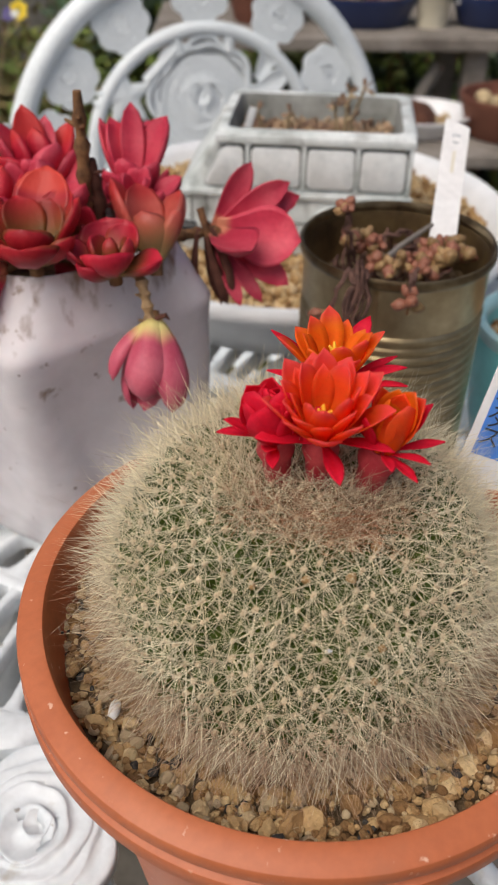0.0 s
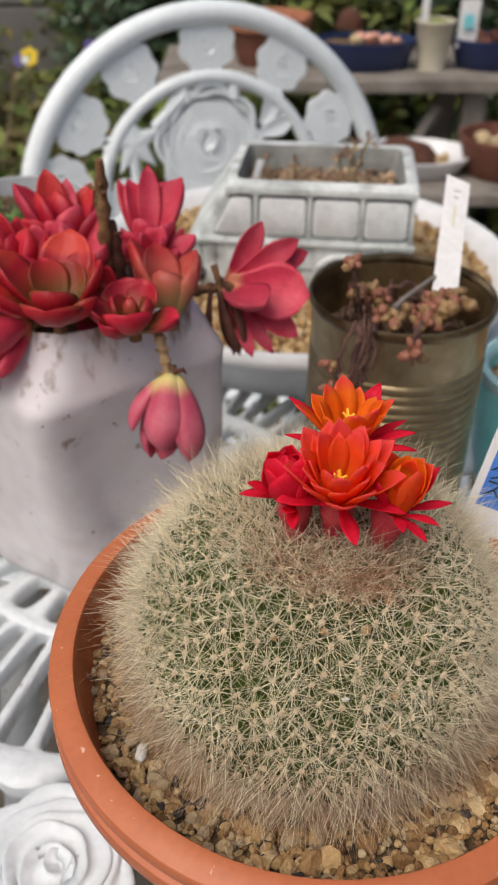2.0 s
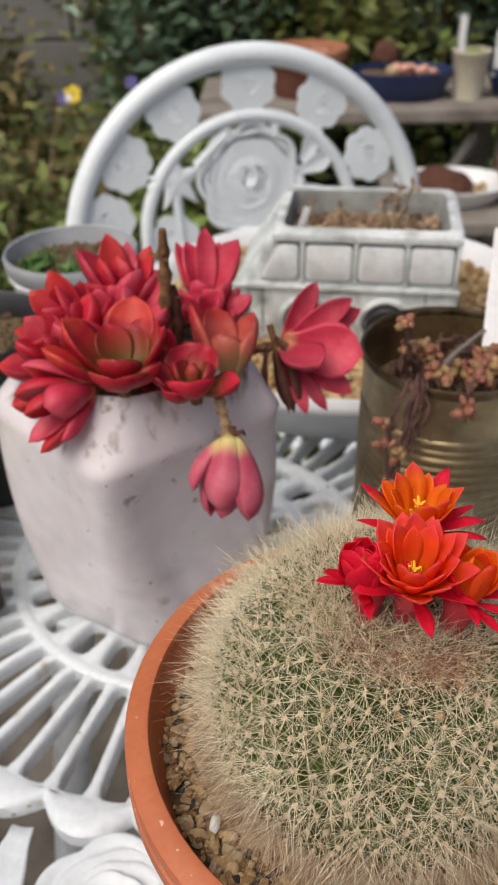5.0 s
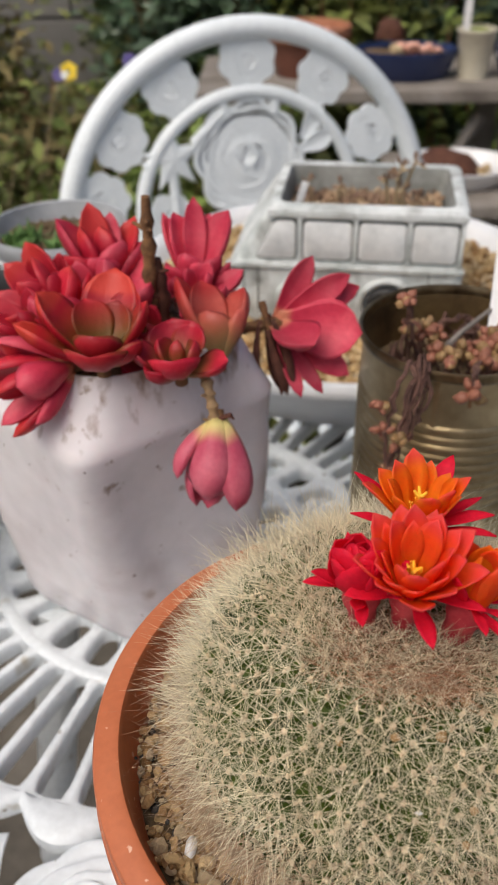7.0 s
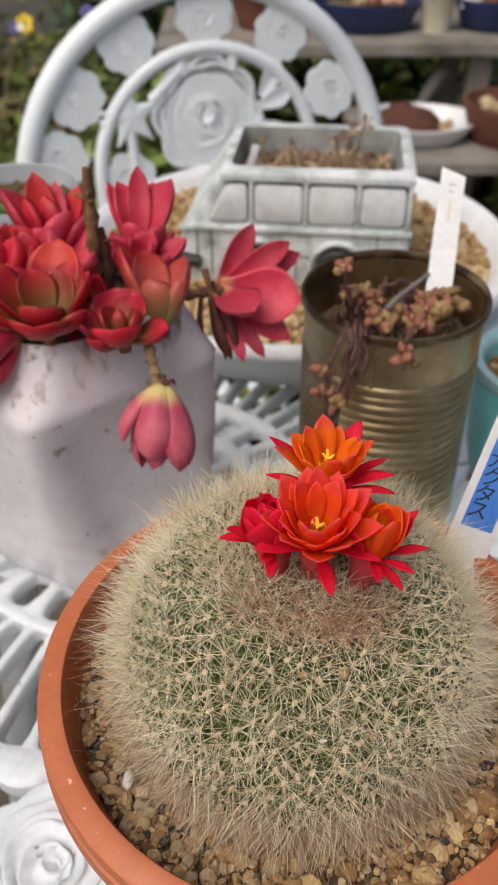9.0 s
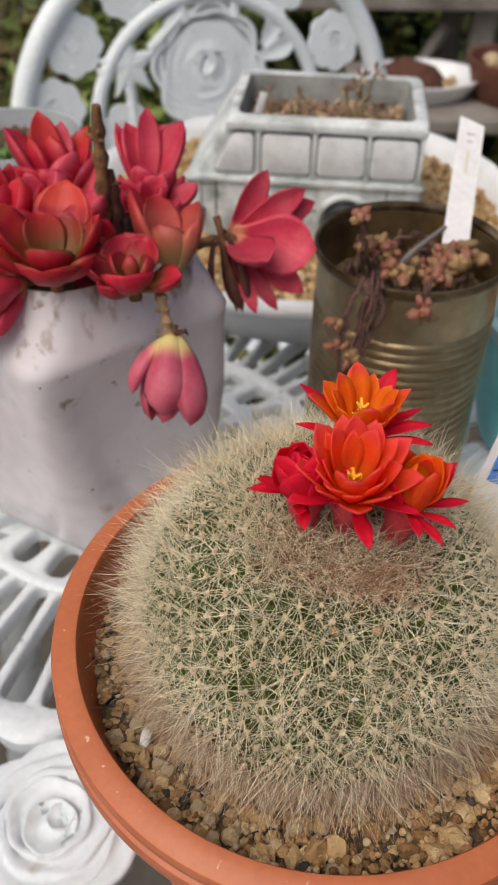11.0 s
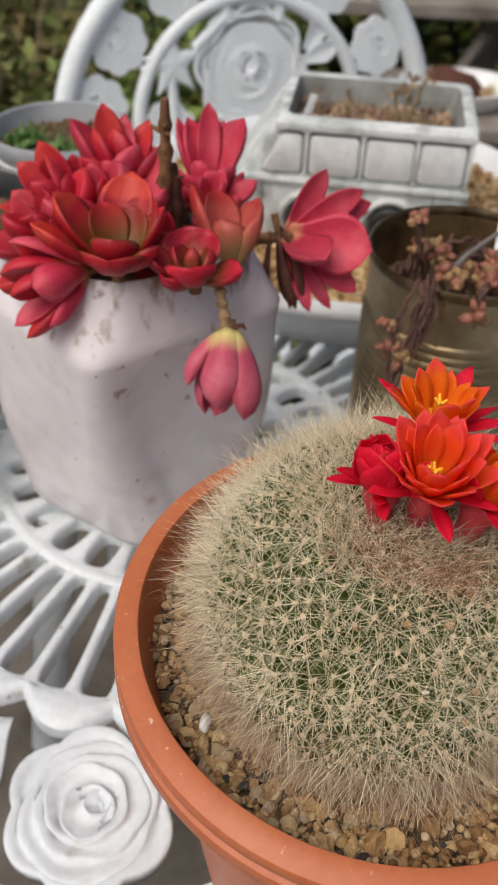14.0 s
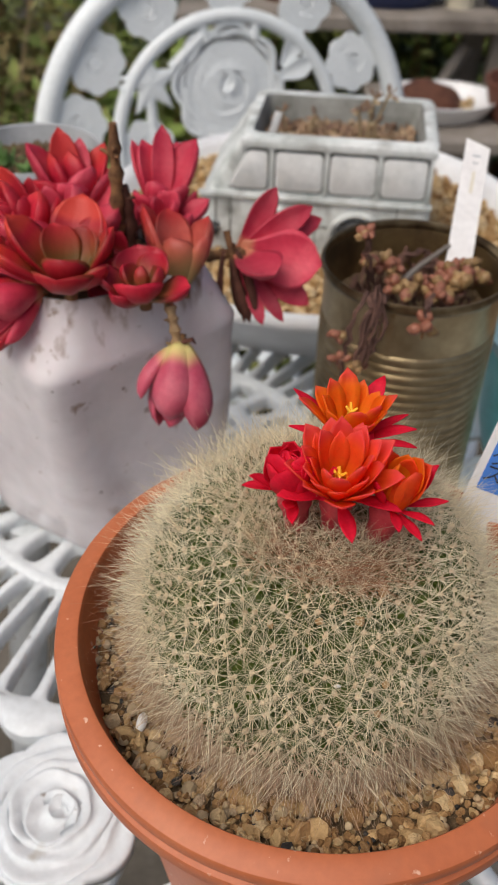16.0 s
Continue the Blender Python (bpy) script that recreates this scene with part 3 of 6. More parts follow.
def build_table():
    tb = thing("garden_table", "round white painted cast-metal garden table with pierced pattern and roses", "table", Matrix.Translation(TC))
    first = radians(-105)
    step = 2 * math.pi / 52
    bm = bmesh.new()
    cell_ring(bm, lambda c: (0.1205, 0.027, 0.0049), 0.0915, 0.1485, 52, first, taper=1.5)
    part("slotted_band", bm, CASTW, tb)
    bm = bmesh.new()
    cell_ring(bm, lambda c: (0.0765, 0.0098, 0.0056), 0.0615, 0.0915, 26, radians(-125.9))
    part("pierced_band", bm, CASTW, tb)
    bm = bmesh.new()
    cell_ring(bm, lambda c: (0.045, 0.0125, 0.0052), 0.029, 0.0615, 18, 0.05, taper=0.8)
    part("slotted_band", bm, CASTW, tb)
    bm = bmesh.new()
    cell_ring(bm, lambda c: (0.019, 0.0065, 0.0042), 0.009, 0.029, 9, 0.1)
    lathe([(0.0005, -0.007), (0.009, -0.008), (0.009, 0.0), (0.006, 0.0008), (0.003, 0.0012), (0.0005, 0.0013)], 26, bm=bm)
    part("hub", bm, CASTW, tb)
    # raised ridge between holes and slots, and the scalloped edge of the slotted band
    part("ridge", lathe([(0.0885, -0.0005), (0.0895, 0.0003), (0.0915, 0.0005), (0.0935, 0.0003), (0.0945, -0.0005)], 132), CASTW, tb)
    part("scalloped_band", wavy_band([(0.1485, -0.008, 0), (0.1485, -0.0002, 0), (0.1515, 0.0012, 0.4), (0.1560, 0.0012, 1), (0.1590, -0.001, 1), (0.1590, -0.0075, 1), (0.1485, -0.008, 0)], 26, 0.011, first + step / 2), CASTW, tb)
    # roses and leaves round the scallops
    rose = rose_mesh(0.0295, 0.0042, 1, layers=6, lobes=6)
    a_r = math.atan2(0.0091 - TC.y, -0.0847 - TC.x)
    for i in range(12):
        a = a_r + i * math.pi / 6
        child("rose", rose, tb, Matrix.Translation((0.1885 * math.cos(a), 0.1885 * math.sin(a), -0.004)) @ Matrix.Rotation(a * 2.3, 4, "Z"))
    leafm = bare_mesh("leaf", fleshy_leaf(0.05, 0.021, 0.006, 0.12), CASTW)
    for i in range(12):
        a = a_r + (i + 0.5) * math.pi / 6
        child("leaf", leafm, tb, Matrix.Translation((0.163 * math.cos(a), 0.163 * math.sin(a), -0.0065)) @ Matrix.Rotation(a + 0.22, 4, "Z"))
    # outer pierced band and the rolled rim
    part("inner_edge", wavy_band([(0.2170, -0.008, 1), (0.2170, 0.0, 1), (0.2215, 0.0012, 0.5), (0.2260, 0.0, 0), (0.2260, -0.008, 0), (0.2170, -0.008, 1)], 12, 0.009, a_r), CASTW, tb)
    bm = bmesh.new()
    cell_ring(bm, lambda c: (0.2605, 0.0285, 0.0062), 0.2260, 0.2950, 84, 0.02, taper=0.9)
    part("slotted_band", bm, CASTW, tb)
    part("rim", lathe([(0.295, -0.007), (0.295, 0.0), (0.299, 0.003), (0.307, 0.003), (0.313, -0.001), (0.314, -0.013), (0.308, -0.017), (0.300, -0.015), (0.295, -0.007)], 120), CASTW, tb)
    for i in range(4):
        a = 0.6 + i * math.pi / 2
        ca, sa = math.cos(a), math.sin(a)
        part("leg", tube([(0.07 * ca, 0.07 * sa, -0.008), (0.1 * ca, 0.1 * sa, -0.2), (0.06 * ca, 0.06 * sa, -0.4), (0.16 * ca, 0.16 * sa, -0.62), (0.22 * ca, 0.22 * sa, -0.70)], [0.011, 0.01, 0.01, 0.012, 0.014], 10), CASTW, tb)
    return tb


def rose_mesh(r, h, seed, mat=None, layers=5, lobes=6):
    """A cast rose: overlapping rounded petals rising to a spiral heart."""
    bm = bmesh.new()
    n = 72
    loops = []
    prof = []
    for L in range(layers):
        f0 = 1 - L / layers
        prof += [(f0, L, 0.0), (f0 * 0.985, L, 0.8), (f0 * 0.95, L, 1.0), (f0 * 0.88, L, 0.72), (max(f0 - 1 / layers + 0.015, 0.02), L, 0.25)]
    base = [(1.0, 0, -1.0)] + prof
    for f, L, e in base:
        lp = []
        for i in range(n):
            a = 2 * math.pi * i / n
            ph = L * 0.9 + seed
            lob = 1 + 0.07 * abs(math.sin(lobes * 0.5 * a + ph)) - 0.045 + 0.03 * math.sin(2 * a + ph * 2)
            if L == 0:
                lob += 0.06 * abs(math.sin(lobes * 0.5 * a + seed)) - 0.03
            rr = r * f * lob
            zz = h * (0.25 * L / layers + 0.75 * (0.35 + 0.65 * e) * (0.55 + 0.1 * L)) if e >= 0 else -0.004
            zz += 0.12 * h * math.sin(3 * a + L * 1.7) * (1 if e > 0 else 0)
            if L > layers - 3:
                zz -= 0.12 * h * (L - layers + 3)
            off = 0.02 * r * L
            lp.append((rr * math.cos(a) + off * math.cos(L * 2.1), rr * math.sin(a) + off * math.sin(L * 2.1), zz))
        loops.append(lp)
    loft(bm, loops, cap0=True, cap1=True)
    return bare_mesh("rose", bm, mat or CASTW)


garden_table = build_table()

# ---- terracotta pot with its soil and cactus ----
def build_pot():
    pot = thing("plant_pot", "terracotta-coloured plastic flower pot with rolled rim on the table", "plant pot", Matrix.Diagonal((0.98, 0.98, 1, 1)))
    body = [(0.001, 0.003), (0.036, 0.003), (0.043, 0.0), (0.0445, 0.003), (0.0555, 0.0985), (0.0568, 0.1085), (0.0580, 0.1110), (0.0590, 0.1122)]
    part("body", lathe(body + [(0.0572, 0.1120), (0.0545, 0.094), (0.046, 0.02), (0.001, 0.012)], 96), TERRA, pot)
    rim = [(0.0572, 0.1120), (0.0650, 0.1119), (0.0662, 0.1122), (0.0665, 0.1128), (0.0666, 0.1164), (0.0664, 0.1170), (0.0654, 0.1173), (0.0646, 0.1180), (0.0645, 0.1188), (0.0652, 0.1193), (0.0661, 0.1195), (0.0663, 0.1200), (0.0663, 0.1226), (0.0660, 0.1232), (0.0652, 0.1237), (0.0628, 0.1245), (0.0610, 0.1248), (0.0604, 0.1247), (0.0601, 0.1242), (0.0598, 0.1232), (0.0588, 0.1160), (0.0572, 0.1120)]
    part("rim", lathe(rim, 160), TERRA, pot, "flat-topped terracotta-coloured rim with a groove", sharp=30)
    return pot


build_pot()

SOILZ = 0.1100
CC = Vector((-0.0020, 0.0, 0.1285))
WIDE = Vector((1.045, 1.03, 0.99))
CR = 0.0398
GRAINS = [bare_mesh("granule", pebble(s, 2, 0.45), GRAIN, False) for s in range(7)]
PUMS = [bare_mesh("pumice_granule", pebble(20 + s, 2, 0.35), PUMICE, False) for s in range(3)]
DARKS = [bare_mesh("charcoal_granule", pebble(30 + s, 1, 0.4), DARKBIT) for s in range(3)]


def build_soil():
    soil = thing("potting_soil", "coarse tan akadama and pumice granules filling the pot", "soil")
    bm = lathe([(0.0573, SOILZ - 0.0005), (0.053, SOILZ + 0.0005), (0.044, SOILZ - 0.002), (0.03, SOILZ - 0.002), (0.001, SOILZ - 0.002)], 48)
    bm2 = bm
    lathe([(0.001, SOILZ - 0.03), (0.05, SOILZ - 0.03), (0.0556, SOILZ - 0.006), (0.0573, SOILZ - 0.0005)], 48, bm=bm2)
    part("fine_soil", bm2, SOILBASE, soil)
    rnd = random.Random(4)
    near, rest = [], []
    sizes = [(0.0028, 0.0038, 60), (0.0016, 0.0026, 800), (0.0010, 0.0015, 2000), (0.0006, 0.0009, 2000)]
    for lo, hi, cnt in sizes:
        for i in range(cnt):
            r = math.sqrt(rnd.uniform(0.026 ** 2, 0.0572 ** 2))
            a = rnd.uniform(0, 2 * math.pi)
            s = rnd.uniform(lo, hi)
            x, y = r * math.cos(a), r * math.sin(a)
            if r + s > 0.0571:
                continue
            z = SOILZ + rnd.uniform(-0.0012, 0.0012) - 0.3 * s + 0.0028 * min(1.0, max(0.0, (r - 0.043) / 0.011))
            m = Matrix.Translation((x, y, z)) @ Euler((rnd.uniform(0, 6), rnd.uniform(0, 6), rnd.uniform(0, 6))).to_matrix().to_4x4() @ Matrix.Scale(s, 4)
            k = rnd.random()
            if s > 0.003 and not 0.1 < k < 0.8:
                k = 0.5
            if (y < -0.01 or x < -0.02) and r > 0.036 and len(near) < 290 and (s > 0.0019 or rnd.random() < 0.06):
                near.append((m, k))
            else:
                rest.append((m, k))
    for m, k in near:
        me = rnd.choice(PUMS) if k > 0.93 else rnd.choice(DARKS) if k < 0.11 else rnd.choice(GRAINS)
        child("granule", me, soil, m)
    scatter_mesh("granules", GRAINS, [m for m, k in rest if 0.1 <= k <= 0.95], GRAINJ, soil)
    scatter_mesh("granules", PUMS, [m for m, k in rest if k > 0.95], PUMICE, soil, True)
    scatter_mesh("granules", DARKS, [m for m, k in rest if k < 0.1], DARKBIT, soil, True)
    child("white_chip", bare_mesh("white_chip", pebble(64, 2, 0.5), WHITE), soil, Matrix.Translation((-0.0418, -0.0252, 0.1135)) @ Euler((0.4, 0.8, 0.3)).to_matrix().to_4x4() @ Matrix.Diagonal((0.0018, 0.0027, 0.0018, 1)))
    for x, y, k in ((-0.0445, -0.0215, 0.0019), (-0.0385, -0.0312, 0.0022), (-0.0365, -0.0325, 0.0019), (-0.0455, -0.0295, 0.0016), (0.046, -0.005, 0.0024)):
        child("pumice_granule", PUMS[1], soil, Matrix.Translation((x, y, 0.1130)) @ Euler((x * 90, y * 70, 1)).to_matrix().to_4x4() @ Matrix.Scale(k, 4))
    return soil


build_soil()


def areoles():
    """Spiral places of the areoles over the ball."""
    N = 1330
    ga = math.pi * (3 - math.sqrt(5))
    return [(math.acos(1 - 1.62 * (i + 0.5) / N), i * ga) for i in range(N)]


def hairs(name, rows_, mat, parent, label):
    """Thin tapering three-sided hairs in one mesh; rows of start, direction, bending direction, length, radius, bend."""
    V, F = [], []
    for p, d, up, ln, r0, curve in rows_:
        s = d.cross(up)
        s = s.normalized() if s.length > 1e-5 else Vector((1, 0, 0))
        u = s.cross(d)
        b = len(V)
        for t, rr in ((0, 1.0), (0.4, 0.9), (0.75, 0.6)):
            q = p + d * (ln * t) + up * (curve * ln * t * t)
            for k in range(3):
                a = 2.094 * k
                V.append(tuple(q + r0 * rr * (math.cos(a) * s + math.sin(a) * u)))
        V.append(tuple(p + d * ln + up * (curve * ln)))
        for o in (0, 3):
            for k in range(3):
                j = (k + 1) % 3
                F.append((b + o + k, b + o + j, b + o + 3 + j, b + o + 3 + k))
        for k in range(3):
            F.append((b + 6 + k, b + 6 + (k + 1) % 3, b + 9))
    me = bpy.data.meshes.new(name)
    me.from_pydata(V, [], F)
    me.materials.append(mat)
    ob = new(name, me)
    ob.parent = parent
    return tagged(ob, label, kind="stuff")


def crown_dip(d):
    return 0.0035 * ((d.z - 0.88) / 0.12) ** 1.5 if d.z > 0.88 else 0.0


def build_cactus():
    cac = thing("ball_cactus", "round green cactus ball covered in pale straw-coloured spines", "cactus")
    bm = bmesh.new()
    bmesh.ops.create_uvsphere(bm, u_segments=96, v_segments=64, radius=CR - 0.0022)
    for v in bm.verts:
        d = v.co.normalized()
        v.co *= 1 + 0.02 * noise.noise(d * 22)
        v.co.z -= crown_dip(d)
        v.co = CC + v.co * WIDE
    part("stem_body", bm, GREEN, cac, "dark green ribbed flesh")
    tub = bare_mesh("tubercle", lathe([(0.0019, -0.0030), (0.00175, -0.0018), (0.0013, -0.0006), (0.0006, 0.0)], 8, cap1=True), GREEN)
    bumps = []
    rnd = random.Random(11)
    rows_, WV, brown, floss = [], [], [], []
    wool = bare_mesh("wool", pebble(50, 1, 0.3), WOOL)
    for th, ph in areoles():
        th += rnd.uniform(-0.02, 0.02)
        ph += rnd.uniform(-0.02, 0.02) / max(0.2, math.sin(th))
        d = Vector((math.sin(th) * math.cos(ph), math.sin(th) * math.sin(ph), math.cos(th)))
        p = CC + d * (CR + 0.0003) * WIDE
        p.z -= crown_dip(d)
        if p.z < SOILZ - 0.008:
            continue
        bumps.append(frame_to(p, d))
        ax = d.orthogonal().normalized()
        ay = d.cross(ax)
        for q in range(3):
            s = rnd.uniform(0.0005, 0.00085)
            WV.append(Matrix.Translation(p + ax * rnd.uniform(-0.0005, 0.0005) + d * 0.0003 * q) @ Euler((rnd.uniform(0, 6),) * 3).to_matrix().to_4x4() @ Matrix.Scale(s, 4))
        low = max(0.0, 0.15 - d.z)
        fall = Vector((0, 0, -1))
        nrad = rnd.randint(12, 16) + int(4 * low)
        a0 = rnd.uniform(0, 6)
        for k in range(nrad):
            a = a0 + 2 * math.pi * (k + rnd.uniform(-1.1, 1.1)) / nrad
            dd = (ax * math.cos(a) + ay * math.sin(a) + d * (rnd.uniform(0.15, 1.15) + 0.3 * low) + fall * 0.4 * low).normalized()
            ln = rnd.uniform(0.0042, 0.0125) * (1 + 0.3 * low)
            (floss if rnd.random() < 2.2 * (0.3 - d.z) else rows_).append((p, dd, (d + ax * rnd.uniform(-1, 1) + ay * rnd.uniform(-1, 1)).normalized(), ln, rnd.uniform(0.000038, 0.000066), rnd.uniform(-0.8, 0.8)))
        for k in range(rnd.randint(3, 4)):
            a = rnd.uniform(0, 6.28)
            dd = (ax * math.cos(a) * 0.65 + ay * math.sin(a) * 0.65 + d + fall * 0.7 * low).normalized()
            rows_.append((p, dd, d, rnd.uniform(0.0055, 0.0098) * (1 + 0.4 * low) * (0.82 if d.z > 0.6 else 1.0), rnd.uniform(0.00005, 0.00008), rnd.uniform(-0.3, 0.3)))
        if d.z < 0.05:
            for k in range(rnd.randint(1, 6)):
                a = rnd.uniform(0, 6.28)
                dd = (ax * math.cos(a) * 0.8 + ay * math.sin(a) * 0.8 + d * rnd.uniform(0.3, 1.0) + fall * rnd.uniform(-0.5, 0.7)).normalized()
                floss.append((p, dd, Vector((rnd.uniform(-1, 1), rnd.uniform(-1, 1), rnd.uniform(-0.9, 0.4))).normalized(), rnd.uniform(0.006, 0.0145), rnd.uniform(0.000034, 0.00006), rnd.uniform(0.1, 0.9)))
        if -0.75 < ph % 6.283 - 4.7 < 0.9 and d.z > 0.83:
            for k in range(20):
                a = rnd.uniform(0, 6.28)
                dd = (ax * math.cos(a) + ay * math.sin(a) + d * rnd.uniform(0.2, 0.9)).normalized()
                brown.append((p, dd, d, rnd.uniform(0.004, 0.008), rnd.uniform(0.00004, 0.00008), rnd.uniform(-0.3, 0.1)))
    for i in range(1900):
        a, q = rnd.uniform(0, 6.28), 0.002 + 0.022 * math.sqrt(rnd.random())
        d = Vector((q * math.cos(a), q * math.sin(a) - 0.004, CR * 0.95)).normalized()
        p = CC + d * CR * WIDE
        p.z -= crown_dip(d)
        dd = (d * rnd.uniform(0.3, 1.2) + Vector((rnd.uniform(-1, 1), rnd.uniform(-1, 1), 0.2))).normalized()
        (floss if i % 5 == 0 else rows_).append((p, dd, Vector((rnd.uniform(-1, 1), rnd.uniform(-1, 1), 0.1)).normalized(), rnd.uniform(0.0035, 0.0085), rnd.uniform(0.000038, 0.000064), rnd.uniform(-0.5, 0.5)))
    for i in range(420):
        a, q = rnd.uniform(3.6, 5.9), rnd.uniform(0.012, 0.021)
        d = Vector((q * math.cos(a) + 0.001, q * math.sin(a) - 0.003, CR * 0.95)).normalized()
        dd = (d + Vector((rnd.uniform(-0.6, 0.6), rnd.uniform(-0.6, 0.4), 0.1))).normalized()
        (brown if i % 3 == 0 else rows_).append((CC + d * CR * WIDE, dd, Vector((rnd.uniform(-1, 1), rnd.uniform(-1, 1), -0.2)).normalized(), rnd.uniform(0.004, 0.008), rnd.uniform(0.00003, 0.00005), rnd.uniform(-0.5, 0.5)))
    for i in range(230):
        d = (Vector((0.006, -0.0200, 0.0335)) + Vector((rnd.gauss(0, 0.0036), rnd.gauss(0, 0.002), 0))).normalized()
        q = CC + d * (CR + rnd.uniform(0.0005, 0.0045)) * WIDE
        dd = (Vector((rnd.choice((-1, 1)), rnd.uniform(-0.6, 0.6), rnd.uniform(-0.4, 0.2))) + d * rnd.uniform(-0.1, 0.5)).normalized()
        brown.append((q, dd, Vector((rnd.uniform(-1, 1), rnd.uniform(-1, 1), rnd.uniform(-1, 0.5))).normalized(), rnd.uniform(0.004, 0.009), rnd.uniform(0.00003, 0.00006), rnd.uniform(-0.6, 0.6)))
    tagged(scatter_mesh("tubercles", [tub], bumps, GREEN, cac, True), "small green tubercles in spirals")
    hairs("spines", rows_, SPINE, cac, "fine pale straw-coloured spines")
    hairs("lower_hair", floss, FLOSS, cac, "long soft pinkish-brown hair low on the ball")
    hairs("crown_hair", brown, CROWNHAIR, cac, "tangled brown hair round the flower bases")
    tagged(scatter_mesh("areoles", [wool], WV, WOOL, cac, True), "small woolly cream areoles")
    d = Vector((0.002, -0.0345, 0.0195)).normalized()
    child("white_fleck", bare_mesh("white_fleck", pebble(66, 1, 0.3), WHITE), cac, Matrix.Translation(CC + d * (CR + 0.0022) * WIDE) @ Matrix.Diagonal((0.0011, 0.0005, 0.0005, 1)))
    # dry flower remains caught between the spines
    rem = bare_mesh("dry_bud", pebble(61, 2, 0.4), DRYBUD)
    for x, y, z, k in ((0.0098, -0.0225, 0.1595, 0.00125), (0.0046, -0.0288, 0.1580, 0.00115), (-0.0034, -0.0287, 0.1575, 0.001), (0.0100, -0.0367, 0.1485, 0.0009), (-0.013, -0.029, 0.156, 0.0007), (0.0085, -0.0405, 0.144, 0.0008), (-0.004, -0.021, 0.162, 0.0006), (0.006, -0.0215, 0.161, 0.0007)):
        child("dry_bud", rem, cac, Matrix.Translation((x, y, z)) @ Matrix.Rotation(x * 900, 4, "X") @ Matrix.Scale(k, 4))
    return cac


ball_cactus = build_cactus()


def build_flower(base, top, radius, rows_, neck, seed, heart=1.0):
    """A funnel flower from base to its heart at top; rows of (count, length, lean, height, width, bend, material)."""
    base, top = Vector(base), Vector(top)
    ax = (top - base).normalized()
    rnd = random.Random(seed)
    H = (top - base).length
    fl = part("flower", tube([base - ax * 0.002, base + ax * H * 0.18, base + ax * H * 0.29, base + ax * H * 0.44], [neck * 0.9, neck, neck * 1.3, neck * 1.0], 16), NECK, ball_cactus, "orange-red funnel flower with pointed petals")
    for cnt, lf, op, hf, wd, bend, mt in rows_:
        a0 = rnd.uniform(0, 6.28)
        for i in range(cnt):
            a = a0 + 2 * math.pi * (i + rnd.uniform(-0.25, 0.25)) / cnt
            ln = radius * lf * rnd.uniform(0.86, 1.12)
            b = bare_mesh("petal", petal(ln, ln * wd * rnd.uniform(0.88, 1.14), bend=bend + rnd.uniform(-0.15, 0.15), point=rnd.uniform(0.55, 1.0) if mt is PETALR and wd < 0.4 else rnd.uniform(0.1, 0.55), cup=0.34, thick=0.00025), mt)
            el = math.pi / 2 - min(1.75, op + rnd.uniform(-0.1, 0.1))
            m = frame_to(base + ax * H * hf, ax) @ Matrix.Rotation(a, 4, "Z") @ Matrix.Translation((neck * 0.8, 0, 0)) @ Matrix.Rotation(-el, 4, "Y") @ Matrix.Rotation(rnd.uniform(-0.2, 0.2), 4, "X")
            child("petal", b, fl, m)
    if heart:
        bm = bmesh.new()
        M = frame_to(base + ax * H * 0.45, ax)
        tube([M @ Vector((0, 0, 0)), M @ Vector((0, 0, H * 0.21 * heart))], [0.0004, 0.00045], 6, bm)
        for i in range(4):
            a = i * 1.57 + rnd.uniform(-0.2, 0.2)
            t0 = M @ Vector((0, 0, H * 0.2 * heart))
            t1 = M @ Vector((0.0012 * math.cos(a), 0.0012 * math.sin(a), H * 0.21 * heart + rnd.uniform(0.0009, 0.0017)))
            tube([t0, t1], [0.00042, 0.00026], 6, bm)
        for i in range(10):
            a, q = rnd.uniform(0, 6.28), rnd.uniform(0.001, 0.0024)
            tp = M @ Vector((q * math.cos(a), q * math.sin(a), H * 0.16 * heart + rnd.uniform(-0.0012, 0.0012)))
            tube([M @ Vector((0, 0, 0)), tp], [0.00008, 0.0001], 3, bm)
            tube([tp, tp + ax * 0.0004], [0.00022, 0.00016], 4, bm)
        part("stigma", bm, STAMEN, fl, "yellow stigma and stamens")


F, C = PETALF, PETALR
O = PETALO
build_flower((-0.0004, -0.0095, 0.1660), (-0.0006, -0.0148, 0.1905), 0.0130, [(5, 0.98, 1.2, 0.42, 0.28, -0.2, C), (9, 1.04, 0.76, 0.44, 0.37, 0.1, F), (10, 1.04, 0.54, 0.46, 0.38, 0.12, F), (8, 0.94, 0.36, 0.47, 0.38, 0.15, F)], 0.0027, 1)
build_flower((0.003, 0.0050, 0.1665), (0.0030, 0.0058, 0.1892), 0.0120, [(5, 1.08, 1.2, 0.42, 0.23, -0.15, C), (4, 1.12, 0.92, 0.44, 0.28, -0.1, C), (8, 1.04, 0.66, 0.45, 0.4, 0.1, O), (8, 1.0, 0.46, 0.47, 0.42, 0.1, O)], 0.0027, 2, 1.4)
build_flower((-0.0080, -0.0085, 0.1655), (-0.0102, -0.0116, 0.1880), 0.0112, [(7, 1.04, 0.52, 0.4, 0.58, 0.75, C), (7, 1.02, 0.36, 0.44, 0.58, 0.75, C), (5, 0.95, 0.2, 0.48, 0.55, 0.6, C), (4, 0.8, 0.9, 0.42, 0.34, 0.1, C), (5, 0.78, 1.15, 0.42, 0.26, -0.2, C)], 0.0028, 3, 0.0)
